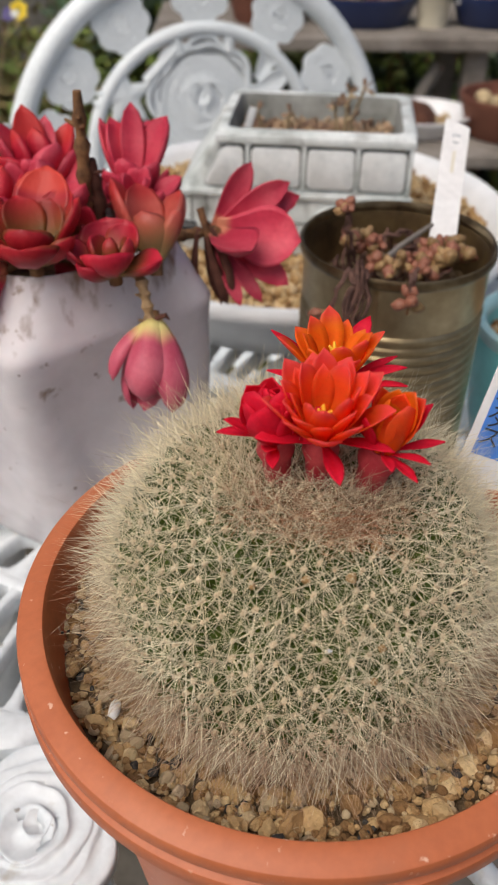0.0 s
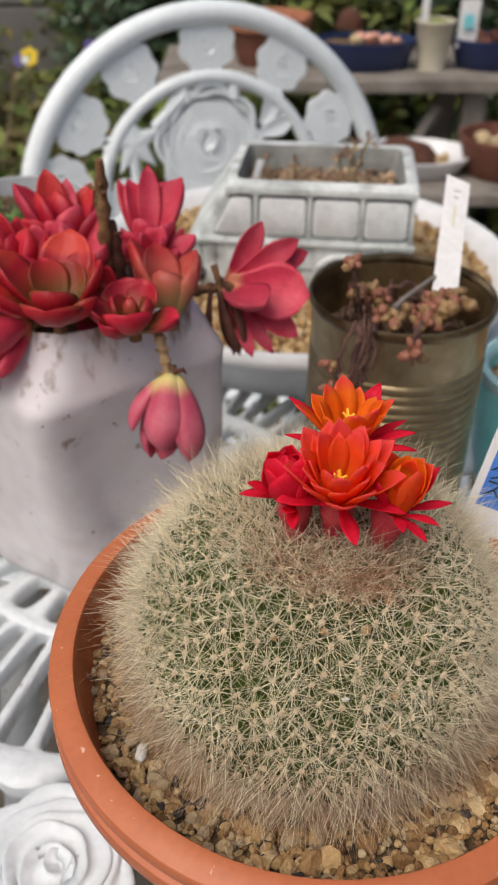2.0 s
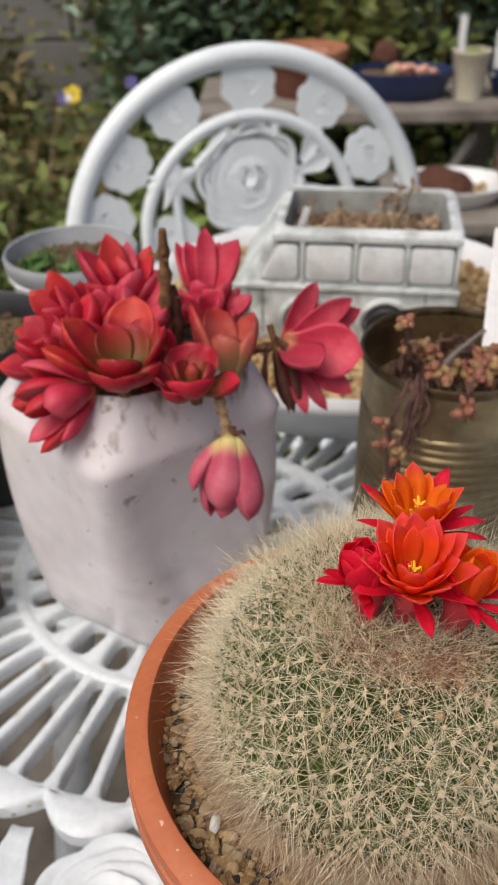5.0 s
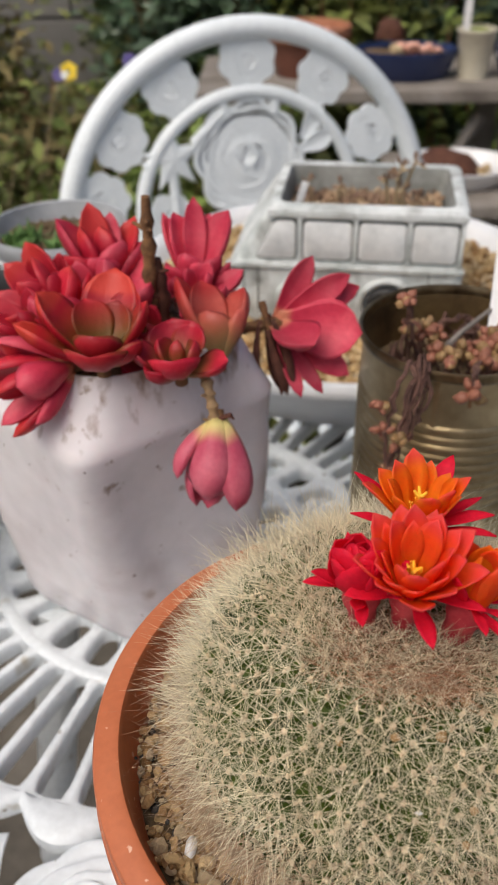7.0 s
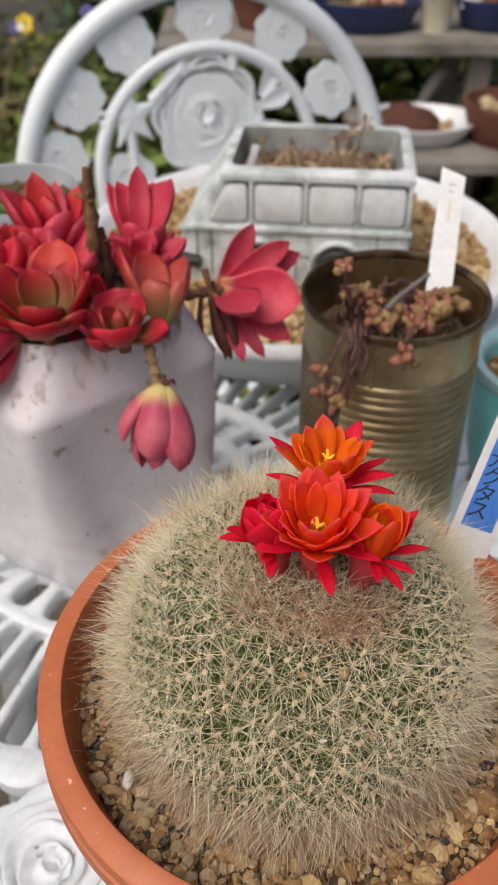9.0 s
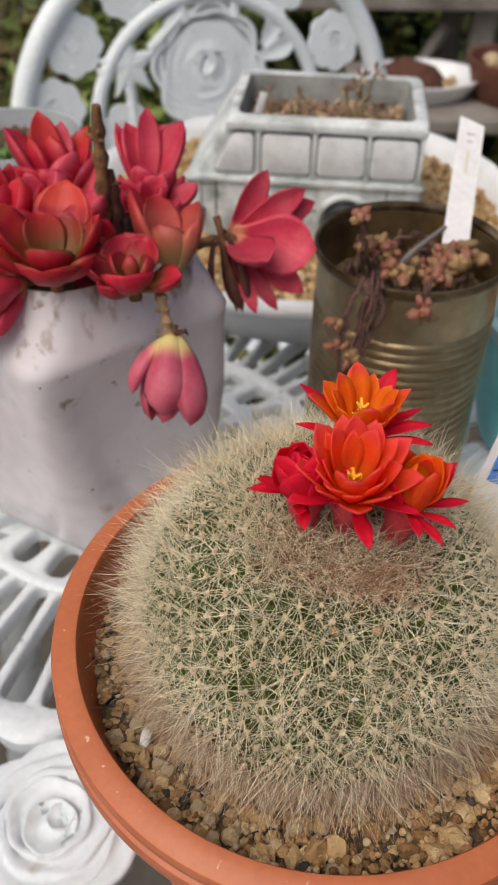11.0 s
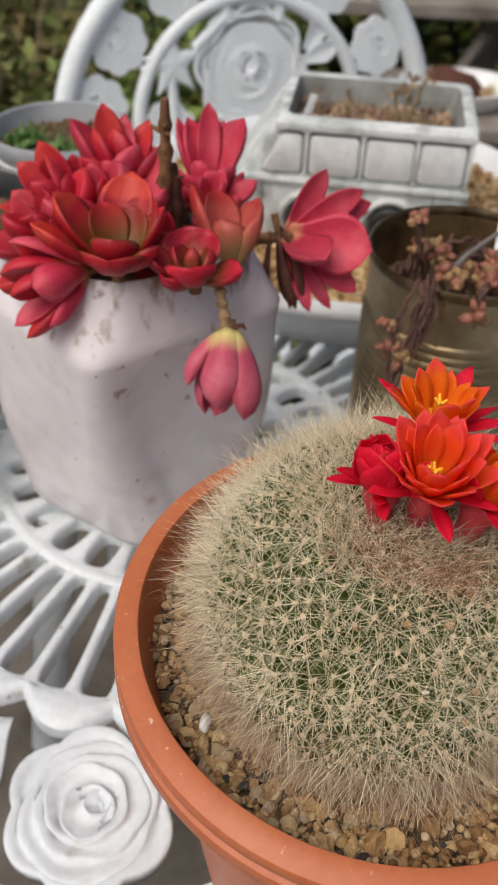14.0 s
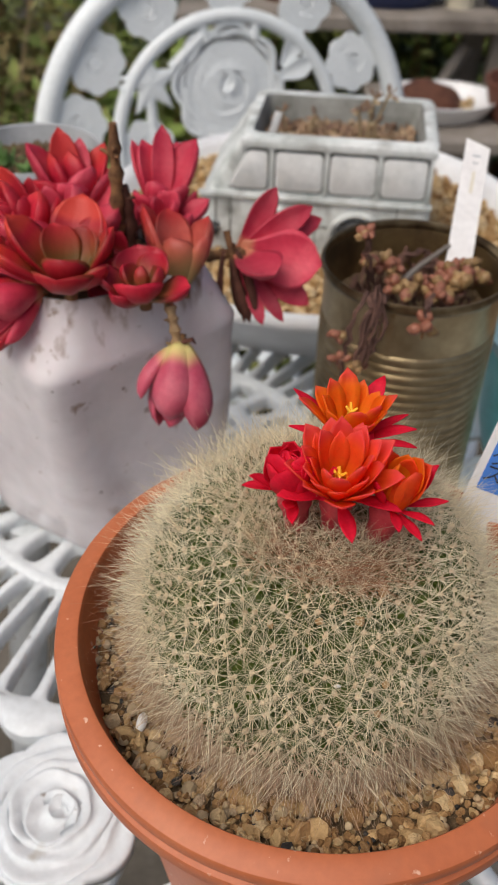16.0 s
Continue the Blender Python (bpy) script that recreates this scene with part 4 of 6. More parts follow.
build_flower((0.009, -0.0115, 0.1650), (0.0125, -0.0140, 0.1880), 0.0108, [(5, 1.02, 0.36, 0.43, 0.54, 0.6, F), (5, 0.98, 0.26, 0.46, 0.52, 0.5, O), (3, 1.0, 0.55, 0.43, 0.36, 0.3, C), (5, 1.0, 0.95, 0.43, 0.24, -0.2, C), (3, 0.9, 1.2, 0.42, 0.22, -0.1, C)], 0.0030, 4)

# ---- can ----
CAN = Vector((0.0486, 0.1804, 0.0))


def build_can():
    c = thing("tin_can", "open ribbed bare tin food can used as planter", "tin can", Matrix.Translation(CAN))
    prof = [(0.0355, 0.003), (0.0372, 0.0), (0.0385, 0.0012), (0.0382, 0.004), (0.0374, 0.006)]
    for i in range(241):
        z = 0.012 + 0.092 * i / 240
        prof.append((0.0368 + 0.0011 * abs(math.sin(math.pi * i / 240 * 21)), z))
    prof += [(0.0374, 0.106), (0.0374, 0.1235), (0.0382, 0.1248), (0.0391, 0.1255)]
    part("body", lathe(prof, 80, cap0=True), TIN, c)
    part("rim", lathe([(0.0376, 0.1238), (0.0388, 0.1245), (0.0393, 0.1258), (0.0393, 0.1276), (0.0387, 0.1288), (0.0378, 0.1285), (0.0373, 0.1272), (0.0371, 0.1245), (0.0376, 0.1238)], 80), RIMTIN, c, "dark tarnished rolled rim")
    part("inner_wall", lathe([(0.0371, 0.1250), (0.0366, 0.123), (0.0362, 0.104), (0.036, 0.07), (0.0355, 0.006), (0.001, 0.005)], 64), RUSTY, c, "tarnished golden-brown inside")
    part("weld_seam", box(bmesh.new(), (-0.0009, -0.0379, 0.104), (0.0009, -0.0373, 0.123), Matrix.Rotation(radians(-20), 4, "Z")), TIN, c)
    return c


build_can()

# ---- round white bowl with granules ----
BOWL = Vector((0.02, 0.406, 0.0))


def build_bowl():
    b = thing("round_planter_bowl", "wide shallow white plastic planter bowl on the table", "planter", Matrix.Translation(BOWL))
    prof = [(0.001, 0.0), (0.105, 0.0), (0.112, 0.003), (0.137, 0.036), (0.1385, 0.04), (0.1475, 0.0415), (0.1495, 0.0445), (0.1495, 0.0485), (0.147, 0.0515), (0.143, 0.0515), (0.1365, 0.047), (0.132, 0.036), (0.11, 0.008), (0.001, 0.006)]
    part("shell", lathe(prof, 96), TRAYW, b)
    return b


build_bowl()


def build_bowl_soil():
    s = thing("bowl_granules", "light tan akadama granules filling the white bowl", "soil", Matrix.Translation(BOWL))
    bm = lathe([(0.1325, 0.0395), (0.1, 0.04), (0.05, 0.04), (0.001, 0.04)], 48)
    lathe([(0.001, 0.012), (0.108, 0.012), (0.1325, 0.0395)], 48, bm=bm)
    part("fine_soil", bm, GRAIN, s)
    rnd = random.Random(9)
    ps = []
    for i in range(2600):
        r = math.sqrt(rnd.uniform(0, 0.131 ** 2))
        a = rnd.uniform(0, 6.283)
        k = rnd.uniform(0.0022, 0.0045)
        ps.append(Matrix.Translation((r * math.cos(a), r * math.sin(a), 0.0405 + rnd.uniform(-0.001, 0.003))) @ Euler((rnd.uniform(0, 6), rnd.uniform(0, 6), 0)).to_matrix().to_4x4() @ Matrix.Scale(k, 4))
    scatter_mesh("granules", [bare_mesh("g", pebble(70 + q, 1, 0.3), GRAINJ) for q in range(4)], ps, GRAINJ, s, True)


build_bowl_soil()

# ---- bus-shaped planter ----
BUS = Matrix.Translation((0.0205, 0.3485, 0.0425)) @ Matrix.Rotation(radians(-6.7), 4, "Z")


def build_bus():
    """Local: x along the side, y into the depth, z up; the front of the bus slopes at -x."""
    b = thing("bus_planter", "grey-white concrete planter shaped like an old bus", "planter", BUS)
    W, Z0, Z1, Z2 = 0.088, 0.0, 0.038, 0.0735
    bm = bmesh.new()

    def ring(x0, x1, y0, y1, z, r=0.006, x0b=None):
        pts = []
        for (cx, cy, s) in ((x1 - r, y0 + r, -90), (x1 - r, y1 - r, 0), (x0 + r, y1 - r, 90), (x0 + r, y0 + r, 180)):
            for k in range(5):
                a = radians(s + 22.5 * k)
                pts.append((cx + r * math.cos(a), cy + r * math.sin(a), z))
        return pts

    outer = [ring(-0.072, 0.066, 0.0, W, Z0), ring(-0.0745, 0.067, -0.001, W + 0.001, 0.006), ring(-0.0745, 0.067, -0.001, W + 0.001, 0.034), ring(-0.0725, 0.0665, -0.0005, W, Z1 - 0.001),
             ring(-0.071, 0.066, 0.0005, W - 0.001, Z1 + 0.001), ring(-0.053, 0.0655, 0.0015, W - 0.002, 0.066), ring(-0.0495, 0.066, 0.0, W - 0.001, 0.0685), ring(-0.049, 0.0665, -0.0005, W, Z2 - 0.001, 0.007), ring(-0.0475, 0.065, 0.001, W - 0.002, Z2 + 0.0008, 0.007),
             ring(-0.043, 0.059, 0.0065, W - 0.0085, Z2 + 0.0005, 0.006), ring(-0.042, 0.058, 0.0075, W - 0.0095, Z2 - 0.002, 0.005), ring(-0.042, 0.057, 0.008, W - 0.01, 0.03, 0.005)]
    loft(bm, outer, cap0=True, cap1=True)
    part("body", bm, CONC, b)
    # thin skin inside the opening, a darker grey than the body
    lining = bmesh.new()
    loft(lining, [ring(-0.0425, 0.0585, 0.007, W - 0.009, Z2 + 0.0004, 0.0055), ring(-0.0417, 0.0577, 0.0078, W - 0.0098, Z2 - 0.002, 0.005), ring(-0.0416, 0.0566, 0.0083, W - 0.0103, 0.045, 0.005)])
    part("lining", lining, LINING, b, "dark grey inner wall")
    # window panes and mullions on the long side, and a belt moulding
    def slab(name, pts, y0, y1, mat):
        q = bmesh.new()
        n = len(pts)
        cx = sum(p[0] for p in pts) / n
        cz = sum(p[1] for p in pts) / n
        lo = [(p[0], y0, p[1]) for p in pts]
        md = [(p[0], y1 + 0.0006, p[1]) for p in pts]
        hi = [(cx + (p[0] - cx) * 0.93, y1, cz + (p[1] - cz) * 0.93) for p in pts]
        loft(q, [lo, md, hi], cap0=True, cap1=True)
        bmesh.ops.recalc_face_normals(q, faces=q.faces)
        part(name, q, mat, b)

    def rr(x0, x1, z0, z1, r=0.003, slope=0.0):
        pts = []
        for (cx, cz, s) in ((x1 - r, z0 + r, -90), (x1 - r, z1 - r, 0), (x0 + r, z1 - r, 90), (x0 + r, z0 + r, 180)):
            for k in range(4):
                a = radians(s + 30 * k)
                x = cx + r * math.cos(a)
                z = cz + r * math.sin(a)
                pts.append((x + (slope * (z - z0) if x < (x0 + x1) / 2 else 0), z))
        return pts

    for x0, x1, sl in ((-0.0565, -0.0325, 0.5), (-0.028, 0.0005, 0), (0.0045, 0.032, 0), (0.0355, 0.0615, 0)):
        slab("window_recess", rr(x0 - 0.0008, x1 + 0.0008, 0.0415, 0.0665, slope=sl), 0.004, -0.0004, GRIME)
        slab("window", rr(x0, x1, 0.0425, 0.0655, slope=sl), 0.004, -0.0014, CONCW)
    part("belt_moulding", box(bmesh.new(), (-0.0745, -0.0035, 0.0365), (0.067, 0.002, 0.0395), bevel=0.001), CONC, b)
    part("top_moulding", box(bmesh.new(), (-0.049, -0.0025, 0.0675), (0.066, 0.002, 0.0725), bevel=0.0015), CONC, b)
    for x in (-0.0302, 0.0025, 0.0337, 0.0637):
        part("mullion", box(bmesh.new(), (x - 0.0012, -0.0018, 0.04), (x + 0.0012, 0.003, 0.068), bevel=0.0006), CONC, b)
    for x in (-0.0265, 0.0235):
        w = bmesh.new()
        lathe([(0.001, -0.006), (0.0115, -0.006), (0.013, -0.004), (0.013, 0.004), (0.0115, 0.006), (0.0085, 0.0055), (0.008, 0.004), (0.001, 0.0045)], 32, bm=w)
        ob = part("wheel", w, BLACK, b, "black painted wheel")
        ob.matrix_local = Matrix.Translation((x, -0.001, 0.0145)) @ Matrix.Rotation(radians(90), 4, "X")
        arch = [(x + 0.0162 * math.cos(radians(q)), -0.0018, 0.0145 + 0.0162 * math.sin(radians(q))) for q in range(-40, 221, 10)]
        part("wheel_arch", tube(arch, 0.0021, 8), CONC, b)
    # panel grooves filled with grime, and the dark end of the bumper
    for x, z0, z1 in ((-0.064, 0.008, 0.036), (-0.055, 0.006, 0.036), (-0.002, 0.004, 0.022), (0.047, 0.004, 0.036)):
        part("panel_groove", box(bmesh.new(), (x - 0.0004, -0.0016, z0), (x + 0.0004, 0.001, z1), bevel=0.0002), GRIME, b)
    part("sill_groove", box(bmesh.new(), (-0.009, -0.0016, 0.0205), (0.006, 0.001, 0.0213), bevel=0.0002), GRIME, b)
    bump = tube([(-0.0765, 0.012, 0.0165), (-0.0765, 0.003, 0.0165), (-0.073, -0.002, 0.0165), (-0.062, -0.0025, 0.0155)], [0.0042, 0.0044, 0.0044, 0.0036], 10)
    part("bumper", bump, BLACK, b, "black painted bumper end")
    return b


build_bus()

# ---- pale pink jug cut down as a planter ----
JUG_LOW = ((-0.1475, 0.157), (-0.0775, 0.1165), (-0.0270, 0.165), (-0.088, 0.203))
JUG_TOP = ((-0.1485, 0.150), (-0.0885, 0.0955), (-0.0185, 0.147), (-0.086, 0.209))


def jug_ring(f, z, inset, r, dent=0.0, n=14, edge=1.0, shift=0.0):
    """A rounded four-sided ring between the low and the top outline; dent presses in the side between the 2nd and 3rd corner."""
    cs = [Vector((a[0] + (b[0] - a[0]) * f, a[1] + (b[1] - a[1]) * f)) for a, b in zip(JUG_LOW, JUG_TOP)]
    cs[1] = cs[1] + Vector((-0.0062, 0.0022)) * 4 * f * (1 - f) if f < 1 else cs[1]
    mid = sum(cs, Vector((0, 0))) / 4
    mid = mid + Vector((0.008, -0.005)) * shift
    cs = [mid + (c - mid) * (1 - inset) for c in cs]
    pts = []
    for q in range(4):
        c, pv, nx = cs[q], cs[q - 1], cs[(q + 1) % 4]
        d0, d1 = (pv - c).normalized(), (nx - c).normalized()
        rq = min(r, edge) if q == 1 else min(r, 0.015) if q == 2 else r
        p0, p1 = c + d0 * rq * 1.25, c + d1 * rq * 1.25
        for k in range(9):
            t = k / 8
            pts.append((1 - t) ** 2 * p0 + 2 * t * (1 - t) * c + t * t * p1)
        e0, e1 = p1, nx + (c - nx).normalized() * r * 1.25
        nrm = Vector((-d1.y, d1.x))
        if (mid - c).dot(nrm) < 0:
            nrm = -nrm
        for k in range(1, n):
            s = k / n
            w = max(0, min(1, s / 0.2, (1 - s) / 0.6))
            d = 0.0
            if q == 1 and dent:
                top = min(1, max(0, (0.1175 + 0.014 * s - z) / 0.018))
                d = dent * w * w * (3 - 2 * w) * top * top * (3 - 2 * top)
            pts.append(e0 + (e1 - e0) * s + nrm * d)
    return [(p.x, p.y, z) for p in pts]


def build_jug():
    j = thing("plastic_jug", "stained pale pink plastic jug cut open as a planter", "jug")
    bm = bmesh.new()
    loops = [jug_ring(0, 0.0015, 0.34, 0.01), jug_ring(0, 0.0004, 0.2, 0.012), jug_ring(0, 0.003, 0.1, 0.014), jug_ring(0.02, 0.009, 0.03, 0.016), jug_ring(0.08, 0.018, 0.0, 0.018)]
    for i in range(28):
        z = 0.026 + 0.0925 * i / 27
        w = min(1, max(0, (z - 0.004) / 0.05))
        e = abs(2 * i / 27 - 1) ** 2
        loops.append(jug_ring(z / 0.12, z, 0.0, 0.011 + 0.007 * e, edge=0.0075 + 0.010 * (1 - i / 27) ** 3, dent=0.0034 * w * w * (3 - 2 * w)))
    loops += [jug_ring(1.0, 0.1205, 0.003, 0.014, edge=0.008), jug_ring(1.0, 0.1232, 0.02, 0.015, edge=0.010, shift=0.3), jug_ring(1.0, 0.1290, 0.075, 0.017, edge=0.013, shift=0.9), jug_ring(1.0, 0.1350, 0.14, 0.018, edge=0.015, shift=1.5), jug_ring(1.0, 0.140, 0.2, 0.018, shift=2), jug_ring(1, 0.1425, 0.228, 0.018, shift=2), jug_ring(1, 0.1445, 0.24, 0.018, shift=2), jug_ring(1, 0.1447, 0.255, 0.018, shift=2)]
    inner = [jug_ring(1, 0.1435, 0.262, 0.018, shift=2), jug_ring(1, 0.138, 0.25, 0.018, shift=2), jug_ring(1, 0.134, 0.16, 0.018, shift=2), jug_ring(1, 0.124, 0.05, 0.018)]
    loft(bm, loops + inner, cap0=True, cap1=True)
    part("body", bm, JUG, j)
    sm = bmesh.new()
    loft(sm, [jug_ring(1, 0.1375, 0.27, 0.015, shift=2), jug_ring(1, 0.140, 0.5, 0.01, shift=2)], cap0=True, cap1=True)
    part("potting_mix", sm, SOILBASE, j, "dark potting mix")
    return j


build_jug()


def rosette(parent, p, axis, radius, count, seed, mat, spread=(0.25, 1.25), width=0.62, thick=0.24, label="", bend=(0.2, 0.5), grow=0.55, tipsharp=(0.2, 0.6), base=0.42, core=0.13):
    """Leaves in a spiral round an axis, upright in the heart and lying at the rim."""
    rnd = random.Random(seed)
    M = frame_to(p, axis)
    core = part("rosette", tube([M @ Vector((0, 0, -radius * 0.35)), M @ Vector((0, 0, radius * 0.1))], [radius * core, radius * core * 0.7], 8), STEM, parent, label or "rosette of fleshy red leaves")
    ga = math.pi * (3 - math.sqrt(5))
    for i in range(count):
        f = i / max(1, count - 1)
        el = spread[1] + (spread[0] - spread[1]) * f + rnd.uniform(-0.07, 0.07)
        ln = radius * (grow + (1 - grow) * f ** 0.7) * rnd.uniform(0.9, 1.08)
        b = bare_mesh("leaf", fleshy_leaf(ln, ln * width * rnd.uniform(0.9, 1.12), ln * thick, bend=rnd.uniform(*bend), tip=rnd.uniform(*tipsharp), base=base), mat)
        m = M @ Matrix.Rotation(i * ga + rnd.uniform(-0.15, 0.15), 4, "Z") @ Matrix.Translation((radius * (0.04 + 0.06 * f), 0, radius * (0.05 - 0.22 * f))) @ Matrix.Rotation(-el, 4, "Y")
        child("leaf", b, core, m)
    return core


def knotted(points, radii, seed):
    """A stem with ring-like leaf scars and short stubs."""
    rnd = random.Random(seed)
    pts, rr = [], []
    P = [Vector(p) for p in points]
    for i in range(len(P) - 1):
        for k in range(6):
            t = k / 6
            pts.append(P[i].lerp(P[i + 1], t))
            rr.append((radii[i] + (radii[i + 1] - radii[i]) * t) * (1.3 if k % 3 == 0 else rnd.uniform(0.82, 0.98)))
    pts.append(P[-1])
    rr.append(radii[-1] * 0.8)
    bm = tube(pts, rr, 10)
    for i in range(3):
        q = pts[rnd.randrange(3, len(pts) - 2)]
        a = rnd.uniform(0, 6.28)
        tube([q, q + Vector((math.cos(a), math.sin(a), 0.4)) * radii[0] * 2.0], [radii[0] * 0.4, radii[0] * 0.2], 6, bm)
    return bm


def open_rosette(parent, spec, mats, label, thick=0.2, bend=(0.2, 0.45), tipsharp=(0.15, 0.5), core=0.0022, seed=1, base=0.42, wide=1.0, axis=None):
    """Leaves grown from one heart; each row is the leaf's reach in mm and its width in mm."""
    (c, rows_) = spec
    c = Vector(c)
    rnd = random.Random(seed)
    axis = Vector(axis).normalized() if axis else sum((Vector(r[:3]).normalized() for r in rows_), Vector()).normalized()
    heart = part("rosette", tube([c - axis * 0.006, c - axis * 0.002, c + axis * 0.003], [core, core * 1.1, core * 0.5], 10), STEM, parent, label)
    for i, r in enumerate(rows_):
        v = Vector(r[:3]) / 1000
        ln, bd = v.length, rnd.uniform(*bend)
        x = v.normalized()
        up = axis - x * axis.dot(x)
        up = up.normalized() if up.length > 0.15 else x.orthogonal().normalized()
        x2 = (x * math.cos(bd * 0.8) - up * math.sin(bd * 0.8)).normalized()
        z2 = (up * math.cos(bd * 0.8) + x * math.sin(bd * 0.8)).normalized()
        y2 = z2.cross(x2)
        m = Matrix((x2, y2, z2)).transposed().to_4x4()
        m.translation = c + x * 0.0012 - axis * 0.002
        w = r[3] / 1000 * wide
        b = bare_mesh("leaf", fleshy_leaf(ln * 1.04, w, max(0.0028, min(w * 0.4, ln * thick)), bend=bd, tip=rnd.uniform(*tipsharp), base=base), mats[i % len(mats)])
        child("leaf", b, heart, m)
    return heart


FRONT_CUP = ((-0.0796, 0.1147, 0.1512), ((2.6, 21.6, 21.4, 16.3), (-19.9, 7.3, 20.1, 17.1), (9.5, 15.4, 17.1, 13.7), (14.3, 7.2, 17.0, 10.2), (-6.1, 11.4, 15.8, 13.0), (3.9, 14.0, 14.1, 12.3), (0.6, -10.6, 14.4, 13.7), (0.3, -17.0, 11.3, 17.8), (-24.4, -3.7, 15.1, 12.3), (13.0, -5.6, 10.2, 9.3)))
SMALL_CUP = ((-0.0550, 0.1131, 0.1486), ((-0.6, -13.5, 11.0, 14.6), (14.4, -1.7, 4.7, 11.3), (-15.0, -1.4, 10.2, 10.6), (-2.9, 12.7, 11.4, 16.8), (4.7, 8.3, 11.9, 11.3), (5.1, -0.4, 10.5, 8.4), (-6.1, 0.5, 10.8, 8.4), (-0.4, 0.1, 10.6, 5.5), (-8.2, -11.4, 6.7, 8.8)))
CHEWED = ((-0.0436, 0.1336, 0.1420), ((-14.5, 13.5, 23.0, 13.0), (-6.9, 18.2, 19.3, 14.2), (8.5, 14.5, 18.6, 16.5), (-3.3, 1.6, 16.4, 13.8), (8.2, 3.6, 16.7, 7.9)))
TALL_PINK = ((-0.0550, 0.1777, 0.1442), ((-0.5, 16.1, 31.8, 7.6), (-7.7, 11.8, 27.7, 10.3), (12.3, 12.7, 28.1, 13.8), (-11.9, 14.1, 26.8, 6.2), (-2.2, -5.1, 18.8, 9.8), (9.5, -2.7, 16.8, 11.2), (-9.1, -5.4, 14.9, 10.3), (3.5, -7.6, 16.7, 8.9), (12.9, 0.4, 13.3, 5.8), (4.8, 19.3, 24.4, 10.3)))
REAR_RED = ((-0.0868, 0.1654, 0.1501), ((-6.7, 16.7, 28.3, 9.1), (0.5, 18.9, 24.0, 7.8), (9.1, 19.8, 22.1, 9.5), (-16.3, 7.9, 25.8, 12.6), (-8.1, 4.0, 24.3, 13.5), (13.8, 7.9, 17.1, 15.2), (-1.0, 4.6, 24.4, 11.7), (7.2, 1.4, 20.3, 13.0), (-11.1, -5.9, 18.1, 11.9), (-1.6, -8.0, 17.9, 11.9)))
LEFT_RED = ((-0.0988, 0.1502, 0.1484), ((-14.5, 11.8, 23.0, 10.5), (-21.0, 5.2, 17.7, 9.2), (-10.5, 1.4, 22.0, 14.7), (-21.6, -2.1, 9.9, 9.7), (-3.5, -4.1, 17.5, 12.6), (-13.8, -6.8, 16.3, 10.5), (-3.9, 12.0, 18.6, 10.9), (-17.6, -13.7, 7.0, 10.5), (-7.0, -16.4, 8.3, 11.8), (7.3, 4.6, 15.3, 10.5), (-27.2, -1.6, 5.3, 9.2)))
LOW_BUD = ((-0.0926, 0.1165, 0.1459), ((-22.5, -0.1, 9.1, 9.9), (-24.7, -7.2, 2.4, 11.8), (-11.4, -18.1, 4.4, 13.3), (-16.1, -17.2, -14.5, 8.8), (-21.0, -12.1, -13.6, 9.1), (-20.0, -14.6, -0.7, 11.4), (-8.6, -16.5, -10.1, 8.4)))
SIDE_FLOWER = ((-0.0239, 0.1606, 0.1402), ((13.2, 10.3, 20.4, 9.8), (26.7, 10.7, 13.5, 10.6), (30.8, 15.0, 6.9, 9.8), (30.8, -5.0, -1.6, 22.6), (13.2, -20.9, 1.9, 17.9), (26.6, -7.4, -17.1, 11.1), (22.1, 12.9, -3.7, 12.8), (17.1, -14.4, -20.2, 6.4), (9.5, -16.4, -20.4, 6.4)))
HANGING_BUD = ((-0.0433, 0.1071, 0.1297), ((-2.6, -18.4, -16.9, 15.0), (7.0, -17.0, -22.1, 14.0), (-2.6, -12.1, -25.0, 13.0), (-13.4, -11.2, -13.6, 8.0), (-8.0, -11.8, -24.4, 10.0), (7.4, -5.7, -24.0, 11.5)))


